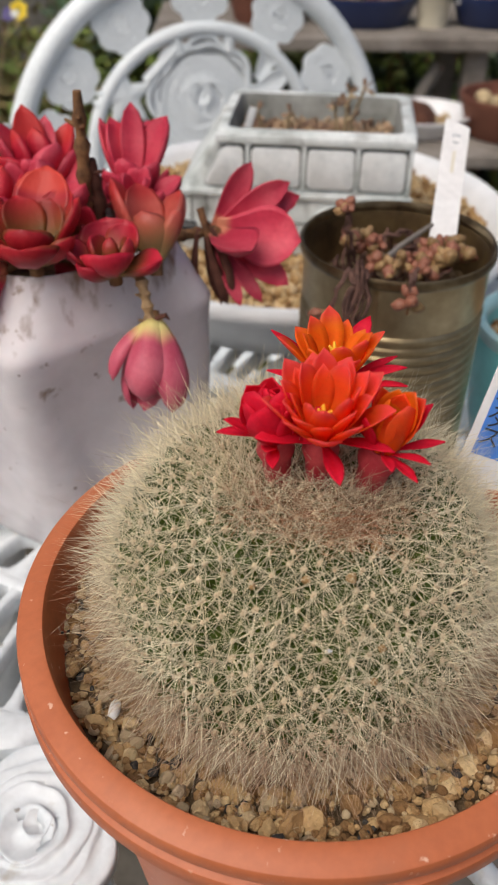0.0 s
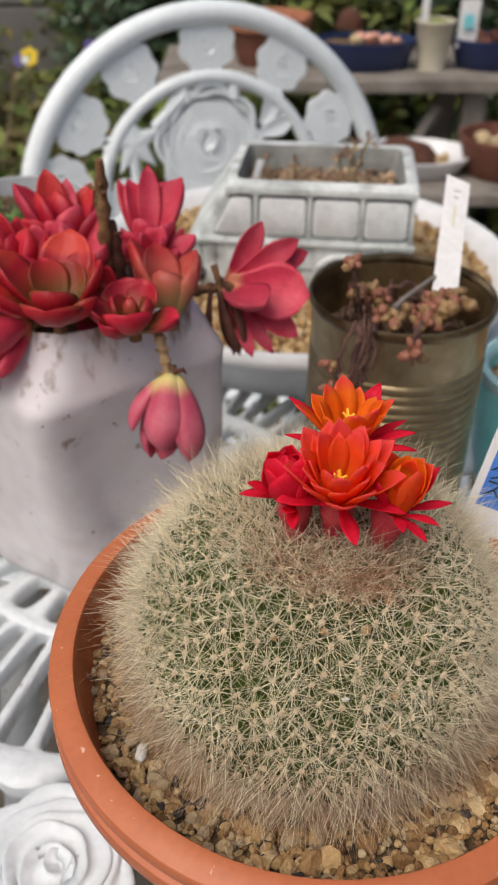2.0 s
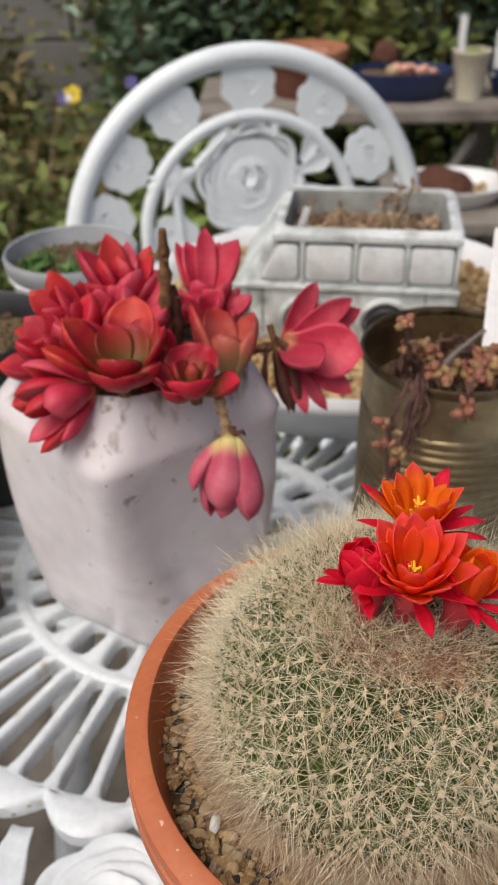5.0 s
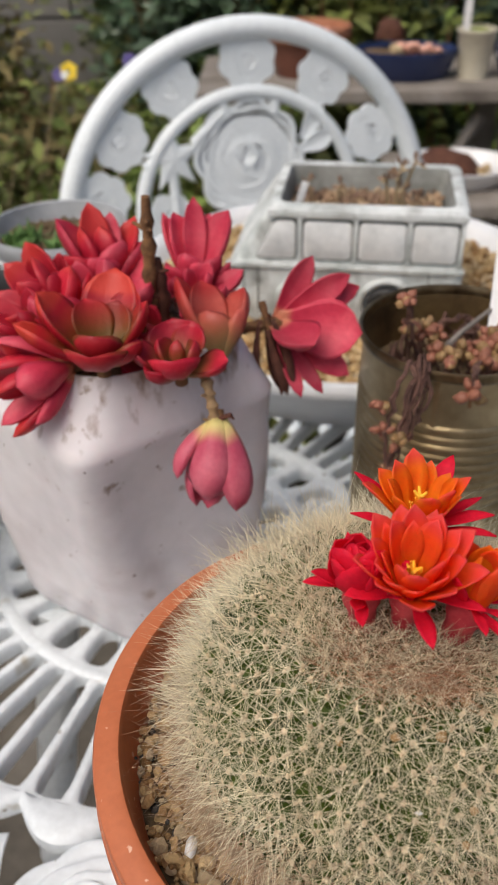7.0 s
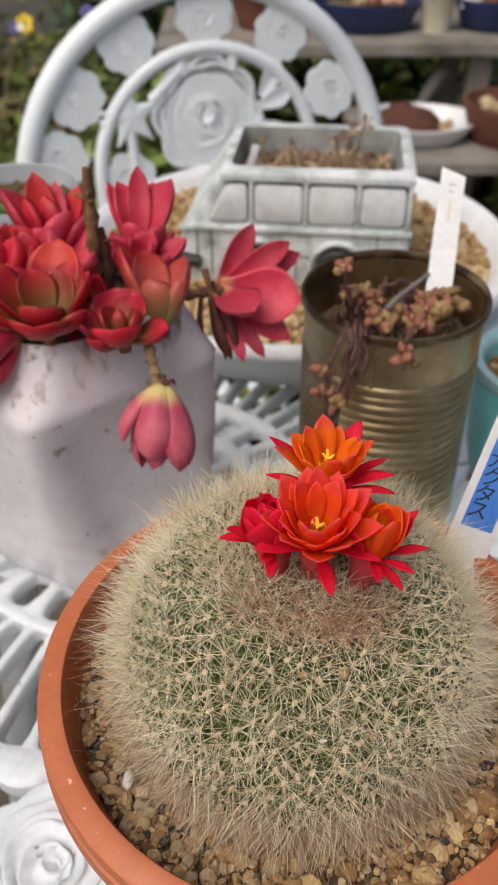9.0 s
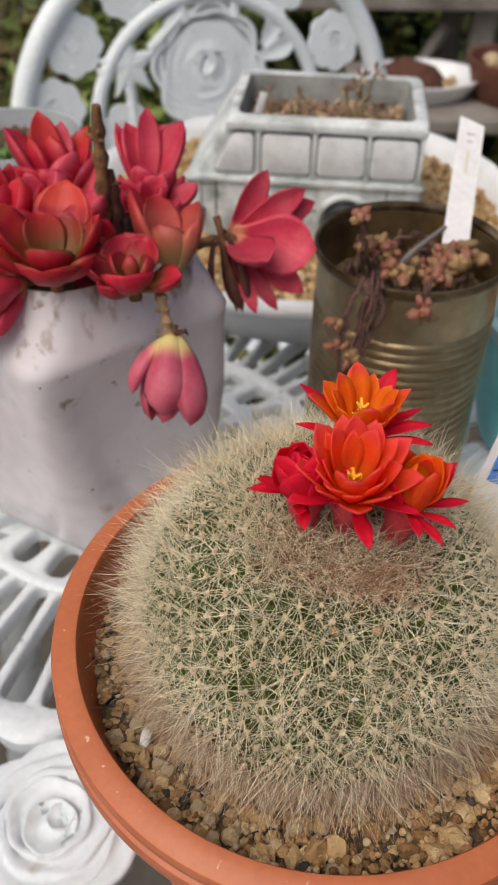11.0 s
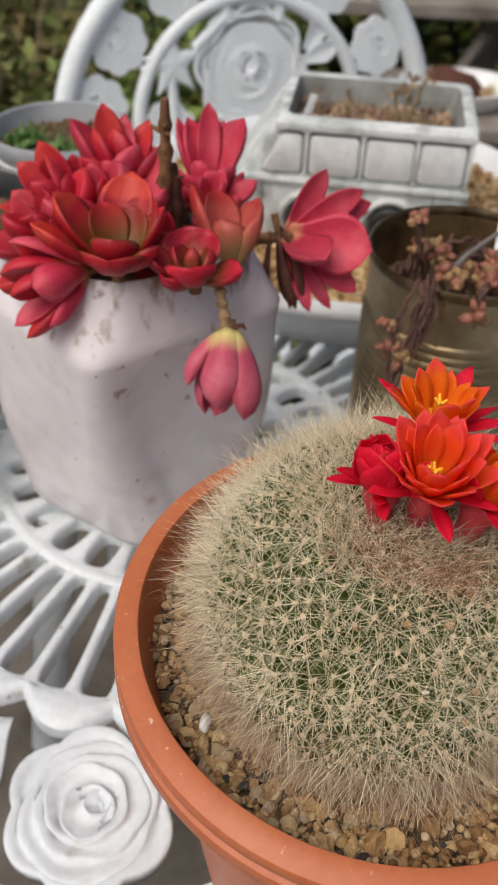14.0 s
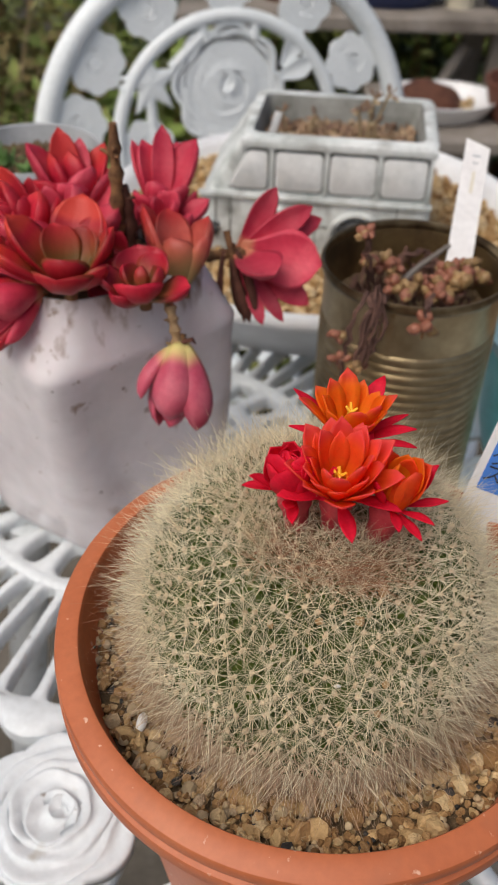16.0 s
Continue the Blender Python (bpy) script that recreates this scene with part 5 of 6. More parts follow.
def build_succulent():
    s = thing("red_succulent", "red fleshy-leaved succulent with woody stems spilling from the jug", "succulent")
    part("bare_stem", knotted([(-0.0695, 0.152, 0.130), (-0.0682, 0.150, 0.155), (-0.0672, 0.149, 0.175), (-0.0668, 0.1484, 0.1925)], [0.0027, 0.0023, 0.0023, 0.0017], 1), STEM, s, "bare brown woody stem")
    part("bare_stem", knotted([(-0.0660, 0.153, 0.130), (-0.0640, 0.152, 0.155), (-0.0650, 0.1505, 0.170)], [0.0026, 0.0023, 0.0018], 5), DEADLEAF, s, "dark withered stem")
    open_rosette(s, FRONT_CUP, [CUPLEAF], "open cupped rosette of red leaves with olive heart", seed=1, thick=0.1, wide=1.15, tipsharp=(0.0, 0.25), bend=(0.25, 0.5))
    open_rosette(s, SMALL_CUP, [REDLEAF], "small cupped rosette of red leaves", seed=2, thick=0.12, wide=1.15, tipsharp=(0.0, 0.3), bend=(0.3, 0.55))
    open_rosette(s, CHEWED, [OLIVELEAF], "rosette of chewed olive and red leaves", seed=3, tipsharp=(0.0, 0.1), thick=0.1, wide=1.1)
    open_rosette(s, TALL_PINK, [PINKLEAF], "rosette of long upright pink-red leaves", seed=4, bend=(0.0, 0.2), thick=0.12, wide=1.25)
    open_rosette(s, REAR_RED, [REDLEAF, PINKLEAF], "rosette of long upright red leaves", seed=5, bend=(0.0, 0.25), thick=0.11, wide=1.35)
    open_rosette(s, LEFT_RED, [REDLEAF], "spreading rosette of red leaves", seed=6, bend=(0.05, 0.3), thick=0.11, wide=1.3)
    open_rosette(s, LOW_BUD, [PINKLEAF, REDLEAF], "hanging half-closed rosette of red leaves", seed=7, bend=(0.2, 0.4))
    rosette(s, (-0.0895, 0.152, 0.1475), (-0.15, -0.25, 1.0), 0.031, 13, 21, PINKLEAF, spread=(0.3, 1.15), width=0.46, tipsharp=(0.3, 0.7), bend=(0.05, 0.3))
    rosette(s, (-0.104, 0.138, 0.1465), (-0.45, -0.2, 0.8), 0.028, 11, 22, REDLEAF, spread=(0.2, 1.1), width=0.48, tipsharp=(0.3, 0.7), bend=(0.05, 0.3))
    rosette(s, (-0.0530, 0.166, 0.1475), (0.05, -0.35, 1.0), 0.021, 10, 23, PINKLEAF, spread=(0.35, 1.2), width=0.46, tipsharp=(0.3, 0.7), bend=(0.05, 0.3))
    rosette(s, (-0.100, 0.146, 0.142), (-0.3, -0.3, 0.85), 0.024, 9, 12, REDLEAF, spread=(0.2, 1.1), width=0.5)
    rosette(s, (-0.070, 0.138, 0.142), (0.1, -0.3, 0.9), 0.02, 8, 13, REDLEAF, spread=(0.4, 1.2), width=0.5)
    part("side_stem", knotted([(-0.045, 0.152, 0.138), (-0.036, 0.158, 0.1395), (-0.025, 0.1605, 0.140)], [0.0022, 0.002, 0.002], 2), STEM, s, "brown woody side stem")
    open_rosette(s, SIDE_FLOWER, [PINKLEAF], "rosette of plump crimson leaves", seed=8, bend=(0.15, 0.35), thick=0.14, wide=1.0, axis=(0.45, -0.8, 0.4))
    rosette(s, (-0.0265, 0.158, 0.139), (0.3, -0.45, -1), 0.03, 6, 14, DEADLEAF, spread=(1.0, 1.35), width=0.2, thick=0.04, grow=0.8, core=0.05, label="withered dark brown leaves")
    part("hanging_stem", knotted([(-0.0495, 0.1205, 0.146), (-0.0462, 0.112, 0.1435), (-0.0446, 0.1085, 0.137), (-0.0436, 0.1072, 0.129)], [0.0019, 0.0018, 0.0017, 0.0018], 3), TANSTEM, s, "thin ringed tan hanging stem")
    part("withered_tip", tube([(-0.0434, 0.1068, 0.1325), (-0.0405, 0.106, 0.1345), (-0.0385, 0.1055, 0.1355), (-0.0375, 0.1052, 0.134)], [0.0006, 0.0009, 0.0008, 0.0003], 6), DEADLEAF, s, "curled dead leaf stub")
    open_rosette(s, HANGING_BUD, [BUDLEAF], "closed hanging pink bud of leaves", seed=9, bend=(0.5, 0.68), base=0.62, thick=0.24, core=0.0018, wide=1.05)
    return s


build_succulent()

# ---- garden chair ----
CH = Matrix.Translation((-0.0507, 0.7801, 0.0)) @ Matrix.Rotation(radians(18.9), 4, "Z") @ Matrix.Rotation(radians(-6), 4, "X")


def build_chair():
    """Local: x across the back, y away, z up from the table's height."""
    c = thing("garden_chair", "white painted cast-metal garden chair with arched back of roses", "chair", CH)

    def arc(r, cz, a0, a1, n, sx=1.0):
        return [(sx * r * math.cos(radians(a0 + (a1 - a0) * i / n)), 0, cz + r * math.sin(radians(a0 + (a1 - a0) * i / n))) for i in range(n + 1)]

    pts = [(-0.19, 0, -0.42)] + arc(0.2005, -0.058, 180, 0, 40) + [(0.19, 0, -0.42)]
    part("back_frame", tube(pts, 0.0118, 14), CHAIRW, c)
    part("inner_arch", tube([(-0.122, 0, -0.3)] + arc(0.121, -0.038, 180, 0, 32) + [(0.122, 0, -0.3)], 0.0075, 12), CHAIRW, c)
    big = rose_mesh(0.060, 0.0005, 2, CHAIRW, layers=9, lobes=8)
    child("rose", big, c, Matrix.Translation((0, -0.004, 0.0145)) @ Matrix.Rotation(radians(90), 4, "X"))
    small = rose_mesh(0.0285, 0.0003, 3, CHAIRW, layers=6, lobes=8)
    for x, z, a in ((-0.1363, 0.0472, 0.3), (-0.0803, 0.0932, 1.2), (0.0019, 0.1133, 2.2), (0.0848, 0.0914, 3.1), (0.1402, 0.0299, 4.4), (-0.162, -0.010, 5), (-0.090, -0.040, 0.8)):
        child("rose", small, c, Matrix.Translation((x, -0.003, z)) @ Matrix.Rotation(radians(90), 4, "X") @ Matrix.Rotation(a, 4, "Z"))
    lf = bare_mesh("leaf", fleshy_leaf(0.042, 0.022, 0.008, 0.1), CHAIRW)
    st = bmesh.new()
    rim = [((0.034 if k % 2 == 0 else 0.0145) * math.cos(radians(36 * k + 23)), (0.034 if k % 2 == 0 else 0.0145) * math.sin(radians(36 * k + 23))) for k in range(10)]
    loft(st, [[(x, y, -0.004) for x, y in rim], [(x, y, 0.001) for x, y in rim], [(x * 0.85, y * 0.85, 0.003) for x, y in rim], [(x * 0.15, y * 0.15, 0.0045) for x, y in rim]], cap0=True, cap1=True)
    child("star", bare_mesh("star", st, CHAIRW, False), c, Matrix.Translation((-0.083, -0.002, 0.024)) @ Matrix.Rotation(radians(90), 4, "X"))
    for x, z, a in ((0.055, 0.02, 20), (0.06, 0.03, 60), (0.055, 0.005, -30)):
        child("leaf", lf, c, Matrix.Translation((x, 0, z)) @ Matrix.Rotation(radians(90), 4, "X") @ Matrix.Rotation(radians(a), 4, "Z"))
    for p, q in (((-0.060, 0, 0.037), (-0.026, 0, 0.066)), ((0.03, 0, 0.06), (0.03, 0, 0.085)), ((-0.022, 0, 0.06), (-0.03, 0, 0.085)), ((-0.115, 0, 0.018), (-0.1, 0, 0.022)), ((-0.075, 0, -0.2), (-0.085, 0, 0.02)), ((0.07, 0, -0.2), (0.06, 0, 0.0)), ((0, 0, -0.2), (0, 0, -0.03))):
        part("bar", tube([p, q], 0.006, 8), CHAIRW, c)
    seat = bmesh.new()
    cell_ring(seat, lambda q: (0.105, 0.06, 0.0105), 0.035, 0.185, 20, 0.0, -0.275, 0.01)
    lathe([(0.185, -0.286), (0.185, -0.274), (0.192, -0.271), (0.2, -0.274), (0.202, -0.282), (0.197, -0.288), (0.185, -0.286)], 64, bm=seat)
    seat.transform(Matrix.Translation((0, -0.19, 0)))
    part("seat", seat, CHAIRW, c)
    for x, y in ((-0.15, -0.32), (0.15, -0.32), (-0.19, -0.02), (0.19, -0.02)):
        part("leg", tube([(x * 0.9, y, -0.285), (x, y * 1.02, -0.5), (x * 1.06, y * 1.04, -0.74)], [0.012, 0.011, 0.013], 10), CHAIRW, c)
    return c


build_chair()

# ---- trailing sedum, soil and tag in the can ----
def build_can_soil():
    s = thing("can_soil", "dark potting soil inside the tin can", "soil", Matrix.Translation(CAN))
    bm = lathe([(0.001, 0.1065), (0.02, 0.106), (0.0360, 0.105), (0.0358, 0.094), (0.001, 0.094)], 40)
    part("fine_soil", bm, SOILBASE, s)
    rnd = random.Random(3)
    ps = []
    for i in range(240):
        r, a = math.sqrt(rnd.uniform(0, 0.034 ** 2)), rnd.uniform(0, 6.283)
        ps.append(Matrix.Translation((r * math.cos(a), r * math.sin(a), 0.1065)) @ Euler((rnd.uniform(0, 6), rnd.uniform(0, 6), 0)).to_matrix().to_4x4() @ Matrix.Scale(rnd.uniform(0.0008, 0.0022), 4))
    scatter_mesh("crumbs", [bare_mesh("c", pebble(80 + q, 1, 0.35), SOILBASE) for q in range(3)], ps, SOILBASE, s)


build_can_soil()


def bead_mesh(seed):
    bm = pebble(seed, 2, 0.06)
    for v in bm.verts:
        v.co.z *= 1.55
        k = 1 - 0.35 * max(0.0, v.co.z / 1.5)
        v.co.x *= k
        v.co.y *= k
    return bm


BEADS = [bare_mesh("bead", bead_mesh(90 + q), BEAD) for q in range(3)]


BEADS2 = [bare_mesh("bead", bead_mesh(95 + q), BEADY) for q in range(2)]


def build_sedum():
    s = thing("trailing_sedum", "trailing sedum with dry brown stems and reddish bead leaves", "succulent")
    rnd = random.Random(8)
    cl = [((0.0244, 0.1594, 0.1500), 12, 0.0024), ((0.0300, 0.181, 0.1275), 9, 0.0024), ((0.0375, 0.178, 0.1265), 10, 0.0025), ((0.0375, 0.163, 0.1265), 7, 0.0028), ((0.0435, 0.158, 0.1265), 6, 0.0028), ((0.049, 0.1665, 0.1245), 8, 0.0026),
          ((0.0555, 0.169, 0.1255), 8, 0.0026), ((0.061, 0.175, 0.126), 8, 0.0027), ((0.0705, 0.182, 0.127), 7, 0.0032), ((0.067, 0.165, 0.126), 9, 0.0036), ((0.0635, 0.1725, 0.1265), 9, 0.0036), ((0.072, 0.172, 0.1255), 8, 0.0036), ((0.055, 0.157, 0.1255), 7, 0.003), ((0.062, 0.168, 0.125), 6, 0.003),
          ((0.0158, 0.1395, 0.119), 4, 0.0026), ((0.0165, 0.138, 0.1065), 6, 0.0026), ((0.0225, 0.137, 0.104), 5, 0.003), ((0.0195, 0.139, 0.0885), 10, 0.0019), ((0.0462, 0.1365, 0.1225), 6, 0.0034), ((0.027, 0.166, 0.137), 9, 0.0026), ((0.0335, 0.17, 0.1325), 9, 0.0027), ((0.039, 0.1695, 0.1305), 9, 0.0024)]
    for c, n, r in cl:
        c = Vector(c)
        node = part("sprig", tube([c - Vector((0, 0, 0.004)), c], [0.0007, 0.0006], 6), STEM, s, "sprig of reddish bead leaves")
        for i in range(n):
            a, u = rnd.uniform(0, 6.28), rnd.uniform(-0.7, 1)
            d = Vector((math.cos(a) * math.sqrt(1 - u * u), math.sin(a) * math.sqrt(1 - u * u), u))
            child("bead_leaf", rnd.choice(BEADS if rnd.random() < 0.52 else BEADS2), node, frame_to(c + d * r * rnd.uniform(0.8, 1.5), d) @ Matrix.Scale(r * rnd.uniform(0.65, 0.98), 4))
    stems = [[(0.036, 0.172, 0.107), (0.031, 0.168, 0.124), (0.026, 0.161, 0.138), (0.0244, 0.1594, 0.149)],
             [(0.034, 0.16, 0.11), (0.026, 0.148, 0.131), (0.0215, 0.14, 0.131), (0.0185, 0.138, 0.118), (0.017, 0.138, 0.107), (0.019, 0.1385, 0.090)],
             [(0.036, 0.156, 0.112), (0.029, 0.144, 0.1325), (0.0255, 0.1395, 0.1275), (0.0245, 0.138, 0.115), (0.0225, 0.137, 0.104)],
             [(0.03, 0.15, 0.13), (0.031, 0.1425, 0.1305), (0.032, 0.1395, 0.122), (0.029, 0.139, 0.112), (0.026, 0.1385, 0.107)],
             [(0.052, 0.16, 0.115), (0.0495, 0.146, 0.132), (0.047, 0.139, 0.1305), (0.0462, 0.137, 0.124)],
             [(0.04, 0.185, 0.108), (0.045, 0.195, 0.122), (0.055, 0.2, 0.124), (0.063, 0.196, 0.118), (0.06, 0.185, 0.11)],
             [(0.045, 0.18, 0.108), (0.05, 0.19, 0.12), (0.06, 0.192, 0.12), (0.065, 0.184, 0.109)],
             [(0.05, 0.17, 0.107), (0.06, 0.175, 0.122), (0.07, 0.182, 0.124)],
             [(0.03, 0.185, 0.107), (0.032, 0.182, 0.124), (0.034, 0.178, 0.125)],
             [(0.056, 0.165, 0.107), (0.062, 0.163, 0.12), (0.067, 0.164, 0.123)]]
    for i in range(2):
        o = [Vector((rnd.gauss(0, 0.0022), rnd.gauss(0, 0.0007), rnd.gauss(0, 0.0024))) for k in range(5)]
        stems.append([tuple(Vector(p) + v) for p, v in zip(((0.034, 0.152, 0.118), (0.0285, 0.1435, 0.1325), (0.0265, 0.1385, 0.1265), (0.0235, 0.1375, 0.110), (0.0205, 0.1385, 0.0915)), o)])
    for i in range(34):
        a, q = rnd.uniform(0, 6.28), rnd.uniform(0.006, 0.03)
        b = rnd.uniform(0, 6.28)
        p = Vector((CAN.x + q * math.cos(a), CAN.y + q * math.sin(a), 0.1045))
        w = Vector((math.cos(b), math.sin(b), 0)) * rnd.uniform(0.006, 0.014)
        stems.append([tuple(p), tuple(p + w * 0.5 + Vector((0, 0, rnd.uniform(0.007, 0.016)))), tuple(p + w)])
    for st in stems:
        pts = []
        for a, b in zip(st, st[1:]):
            pts += [Vector(a).lerp(Vector(b), k / 4) + Vector((rnd.uniform(-1, 1), rnd.uniform(-1, 1), rnd.uniform(-1, 1))) * 0.0011 for k in range(4)]
        pts.append(Vector(st[-1]))
        part("stem", tube(pts, [rnd.uniform(0.0005, 0.001) for q in pts], 7), TRAILST, s, "dry brown trailing stem")
        if len(st) > 3:
            for q in range(2):
                o = Vector((rnd.uniform(-1, 1), rnd.uniform(-0.6, 0.3), 0)) * 0.0022
                jit = [p + o * (0.3 + 0.7 * math.sin(3.0 * k / len(pts))) + Vector((rnd.uniform(-1, 1), rnd.uniform(-0.4, 0.4), rnd.uniform(-1, 1))) * 0.0007 for k, p in enumerate(pts)]
                part("stem", tube(jit, [rnd.uniform(0.0003, 0.0007) for k in jit], 6), TRAILST, s, "dry brown trailing stem")
    part("grey_twig", tube([(0.0385, 0.164, 0.1245), (0.05, 0.181, 0.125), (0.066, 0.2, 0.126)], [0.0014, 0.0011, 0.0009], 7), WOODG, s, "pale grey dead twig")


build_sedum()


def slab(p0, right, up, w, h, t, mat, parent, name, label="", cut=0.0):
    """A thin bevelled plate from its lower-left corner."""
    r, u = Vector(right).normalized(), Vector(up).normalized()
    n = r.cross(u)
    bm = bmesh.new()
    box(bm, (0, 0, 0), (w, h, t), bevel=min(t * 0.35, 0.0004))
    if cut:
        for v in bm.verts:
            if v.co.y > h * 0.9:
                v.co.y -= cut * v.co.x / w
    m = Matrix((r, u, n)).transposed().to_4x4()
    m.translation = Vector(p0)
    bm.transform(m)
    return part(name, bm, mat, parent, label, smooth=False)


def build_can_tag():
    t = thing("plant_tag", "white plastic plant tag leaning in the tin can", "plant label")
    p0, p1 = Vector((0.0630, 0.1890, 0.1185)), Vector((0.0775, 0.2500, 0.1545))
    up = (p1 - p0).normalized()
    right = Vector((0.97, -0.2, -0.1))
    right = (right - up * right.dot(up)).normalized()
    slab(p0, right, up, 0.0112, (p1 - p0).length, 0.0006, TAGW, t, "plate", cut=0.004)
    n = right.cross(up)
    for k, (off, w, h, mt) in enumerate(((0.009, 0.0035, 0.001, GREYR), (0.013, 0.0026, 0.0008, GREYR), (0.018, 0.0012, 0.012, CREAM))):
        q = p0 + up * ((p1 - p0).length - off - h) + right * (0.0056 - w / 2) + n * 0.00065
        slab(q, right, up, w, h, 0.0001, mt, t, "faded_writing_bar", "faded writing")


build_can_tag()


def build_label():
    t = thing("name_label", "white plastic name label with blue tape stuck in the pot soil", "plant label")
    L0, L1 = Vector((0.0412, 0.0367, 0.1300)), Vector((0.0527, 0.0487, 0.1642))
    up = (L1 - L0).normalized()
    n0 = Vector((-0.1, -0.9, 0.35)).normalized()
    right = up.cross(n0).normalized()
    n = right.cross(up)
    p0 = L0 - up * 0.027
    W = 0.0128
    slab(p0, right, up, W, 0.105, 0.0008, TAGW, t, "plate")
    B = Vector((0.0449, 0.038, 0.1346))
    h0 = (B - p0).dot(up)
    slab(p0 + up * (h0 - 0.001) + right * 0.0022 + n * 0.00085, right, up, 0.0088, 0.055, 0.0001, TAGB, t, "blue_tape", "blue tape with black writing")
    for i, ch in enumerate("スタクカー"):
        cu = bpy.data.curves.new("glyph", "FONT")
        cu.body = ch
        cu.size = 0.0060
        cu.align_x, cu.align_y = "CENTER", "CENTER"
        tmp = bpy.data.objects.new("glyph", cu)
        scene.collection.objects.link(tmp)
        bpy.context.view_layer.update()
        me = bpy.data.meshes.new_from_object(tmp.evaluated_get(bpy.context.evaluated_depsgraph_get()))
        bpy.data.objects.remove(tmp)
        me.materials.clear()
        me.materials.append(INK)
        ob = new("letter", me)
        ob.parent = t
        m = Matrix((right, up, n)).transposed().to_4x4()
        m.translation = p0 + up * (h0 + 0.0040 + 0.0049 * i) + right * 0.0050 + n * 0.0011
        ob.matrix_local = m @ (Matrix.Rotation(radians(90), 4, "Z") if ch == "ー" else Matrix())


build_label()


# ---- pots at the sides of the table ----
def simple_pot(name, label, c, prof, mat, category="plant pot", n=56, rim=None, rim_mat=None, sx=1.0, sy=1.0):
    p = thing(name, label, category, Matrix.Translation(c))
    part("body", lathe(prof, n, sx, sy), mat, p)
    if rim:
        part("rim", lathe(rim, n, sx, sy), rim_mat or mat, p)
    return p


def soil_fill(name, label, c, r, z, mat, seed, grains=0, gs=(0.001, 0.003), gmat=None, sx=1.0, sy=1.0):
    s = thing(name, label, "soil", Matrix.Translation(c))
    part("fine_soil", lathe([(0.0005, z), (r * 0.6, z), (r, z - 0.001), (r * 0.96, z - 0.01), (0.0005, z - 0.01)], 40, sx, sy), mat, s)
    rnd = random.Random(seed)
    if grains:
        ps = []
        for i in range(grains):
            rr, a = math.sqrt(rnd.uniform(0, (r * 0.95) ** 2)), rnd.uniform(0, 6.283)
            ps.append(Matrix.Translation((sx * rr * math.cos(a), sy * rr * math.sin(a), z + 0.0005)) @ Euler((rnd.uniform(0, 6), rnd.uniform(0, 6), 0)).to_matrix().to_4x4() @ Matrix.Scale(rnd.uniform(*gs), 4))
        scatter_mesh("granules", [bare_mesh("g", pebble(110 + q, 1, 0.35), gmat or mat) for q in range(3)], ps, gmat or mat, s, True)
    return s


TEALC = (0.137, 0.212, 0.0)
simple_pot("turquoise_cup", "turquoise glazed ceramic cup planter with pale rim", TEALC, [(0.001, 0.003), (0.026, 0.002), (0.028, 0.0), (0.03, 0.003), (0.0355, 0.025), (0.0375, 0.045), (0.0378, 0.062), (0.0372, 0.069), (0.0345, 0.0695), (0.034, 0.06), (0.033, 0.03), (0.001, 0.02)], TEAL,
           rim=[(0.0376, 0.066), (0.0388, 0.069), (0.0385, 0.0725), (0.036, 0.0738), (0.034, 0.072), (0.0338, 0.066)], rim_mat=material("pale_turquoise_glaze", [(0.3, 0.55, 0.6), (0.45, 0.66, 0.7)], 40, 0.3, bump=0.04))
soil_fill("cup_soil", "tan granules in the turquoise cup", TEALC, 0.0335, 0.06, GRAIN, 5, 260, (0.0012, 0.0028), GRAINJ)

GREYC = (-0.1475, 0.334, 0.0)
simple_pot("grey_rim_pot", "white pot with a wide grey rim holding small green sedum", GREYC, [(0.001, 0.002), (0.024, 0.002), (0.026, 0.0), (0.0365, 0.1), (0.0385, 0.1012), (0.0355, 0.102), (0.03, 0.05), (0.001, 0.04)], TRAYW,
           rim=[(0.0362, 0.1005), (0.0385, 0.1035), (0.0395, 0.108), (0.0398, 0.112), (0.0388, 0.114), (0.0378, 0.1135), (0.0368, 0.106), (0.0352, 0.1)], rim_mat=GREYR)
soil_fill("grey_pot_soil", "dark crumbly soil in the grey-rimmed pot", GREYC, 0.036, 0.104, SOILBASE, 6, 200, (0.0012, 0.003), SOILBASE)


def build_small_sedum():
    s = thing("green_sedum", "small clumps of green sedum in the grey-rimmed pot", "succulent")
    rnd = random.Random(5)
    for cx, cy in ((-0.170, 0.325), (-0.163, 0.330), (-0.142, 0.318), (-0.136, 0.321)):
        bm = bmesh.new()
        for i in range(26):
            a, u = rnd.uniform(0, 6.28), rnd.uniform(0.1, 1)
            d = Vector((math.cos(a) * math.sqrt(1 - u * u), math.sin(a) * math.sqrt(1 - u * u), u))
            p = Vector((cx, cy, 0.103)) + Vector((rnd.uniform(-1, 1), rnd.uniform(-1, 1), 0)) * 0.004
            tube([p, p + d * 0.005, p + d * rnd.uniform(0.008, 0.014)], [0.0012, 0.0018, 0.0004], 5, bm)
        tagged(part("clump", bm, SEDG, s), kind="stuff")


build_small_sedum()

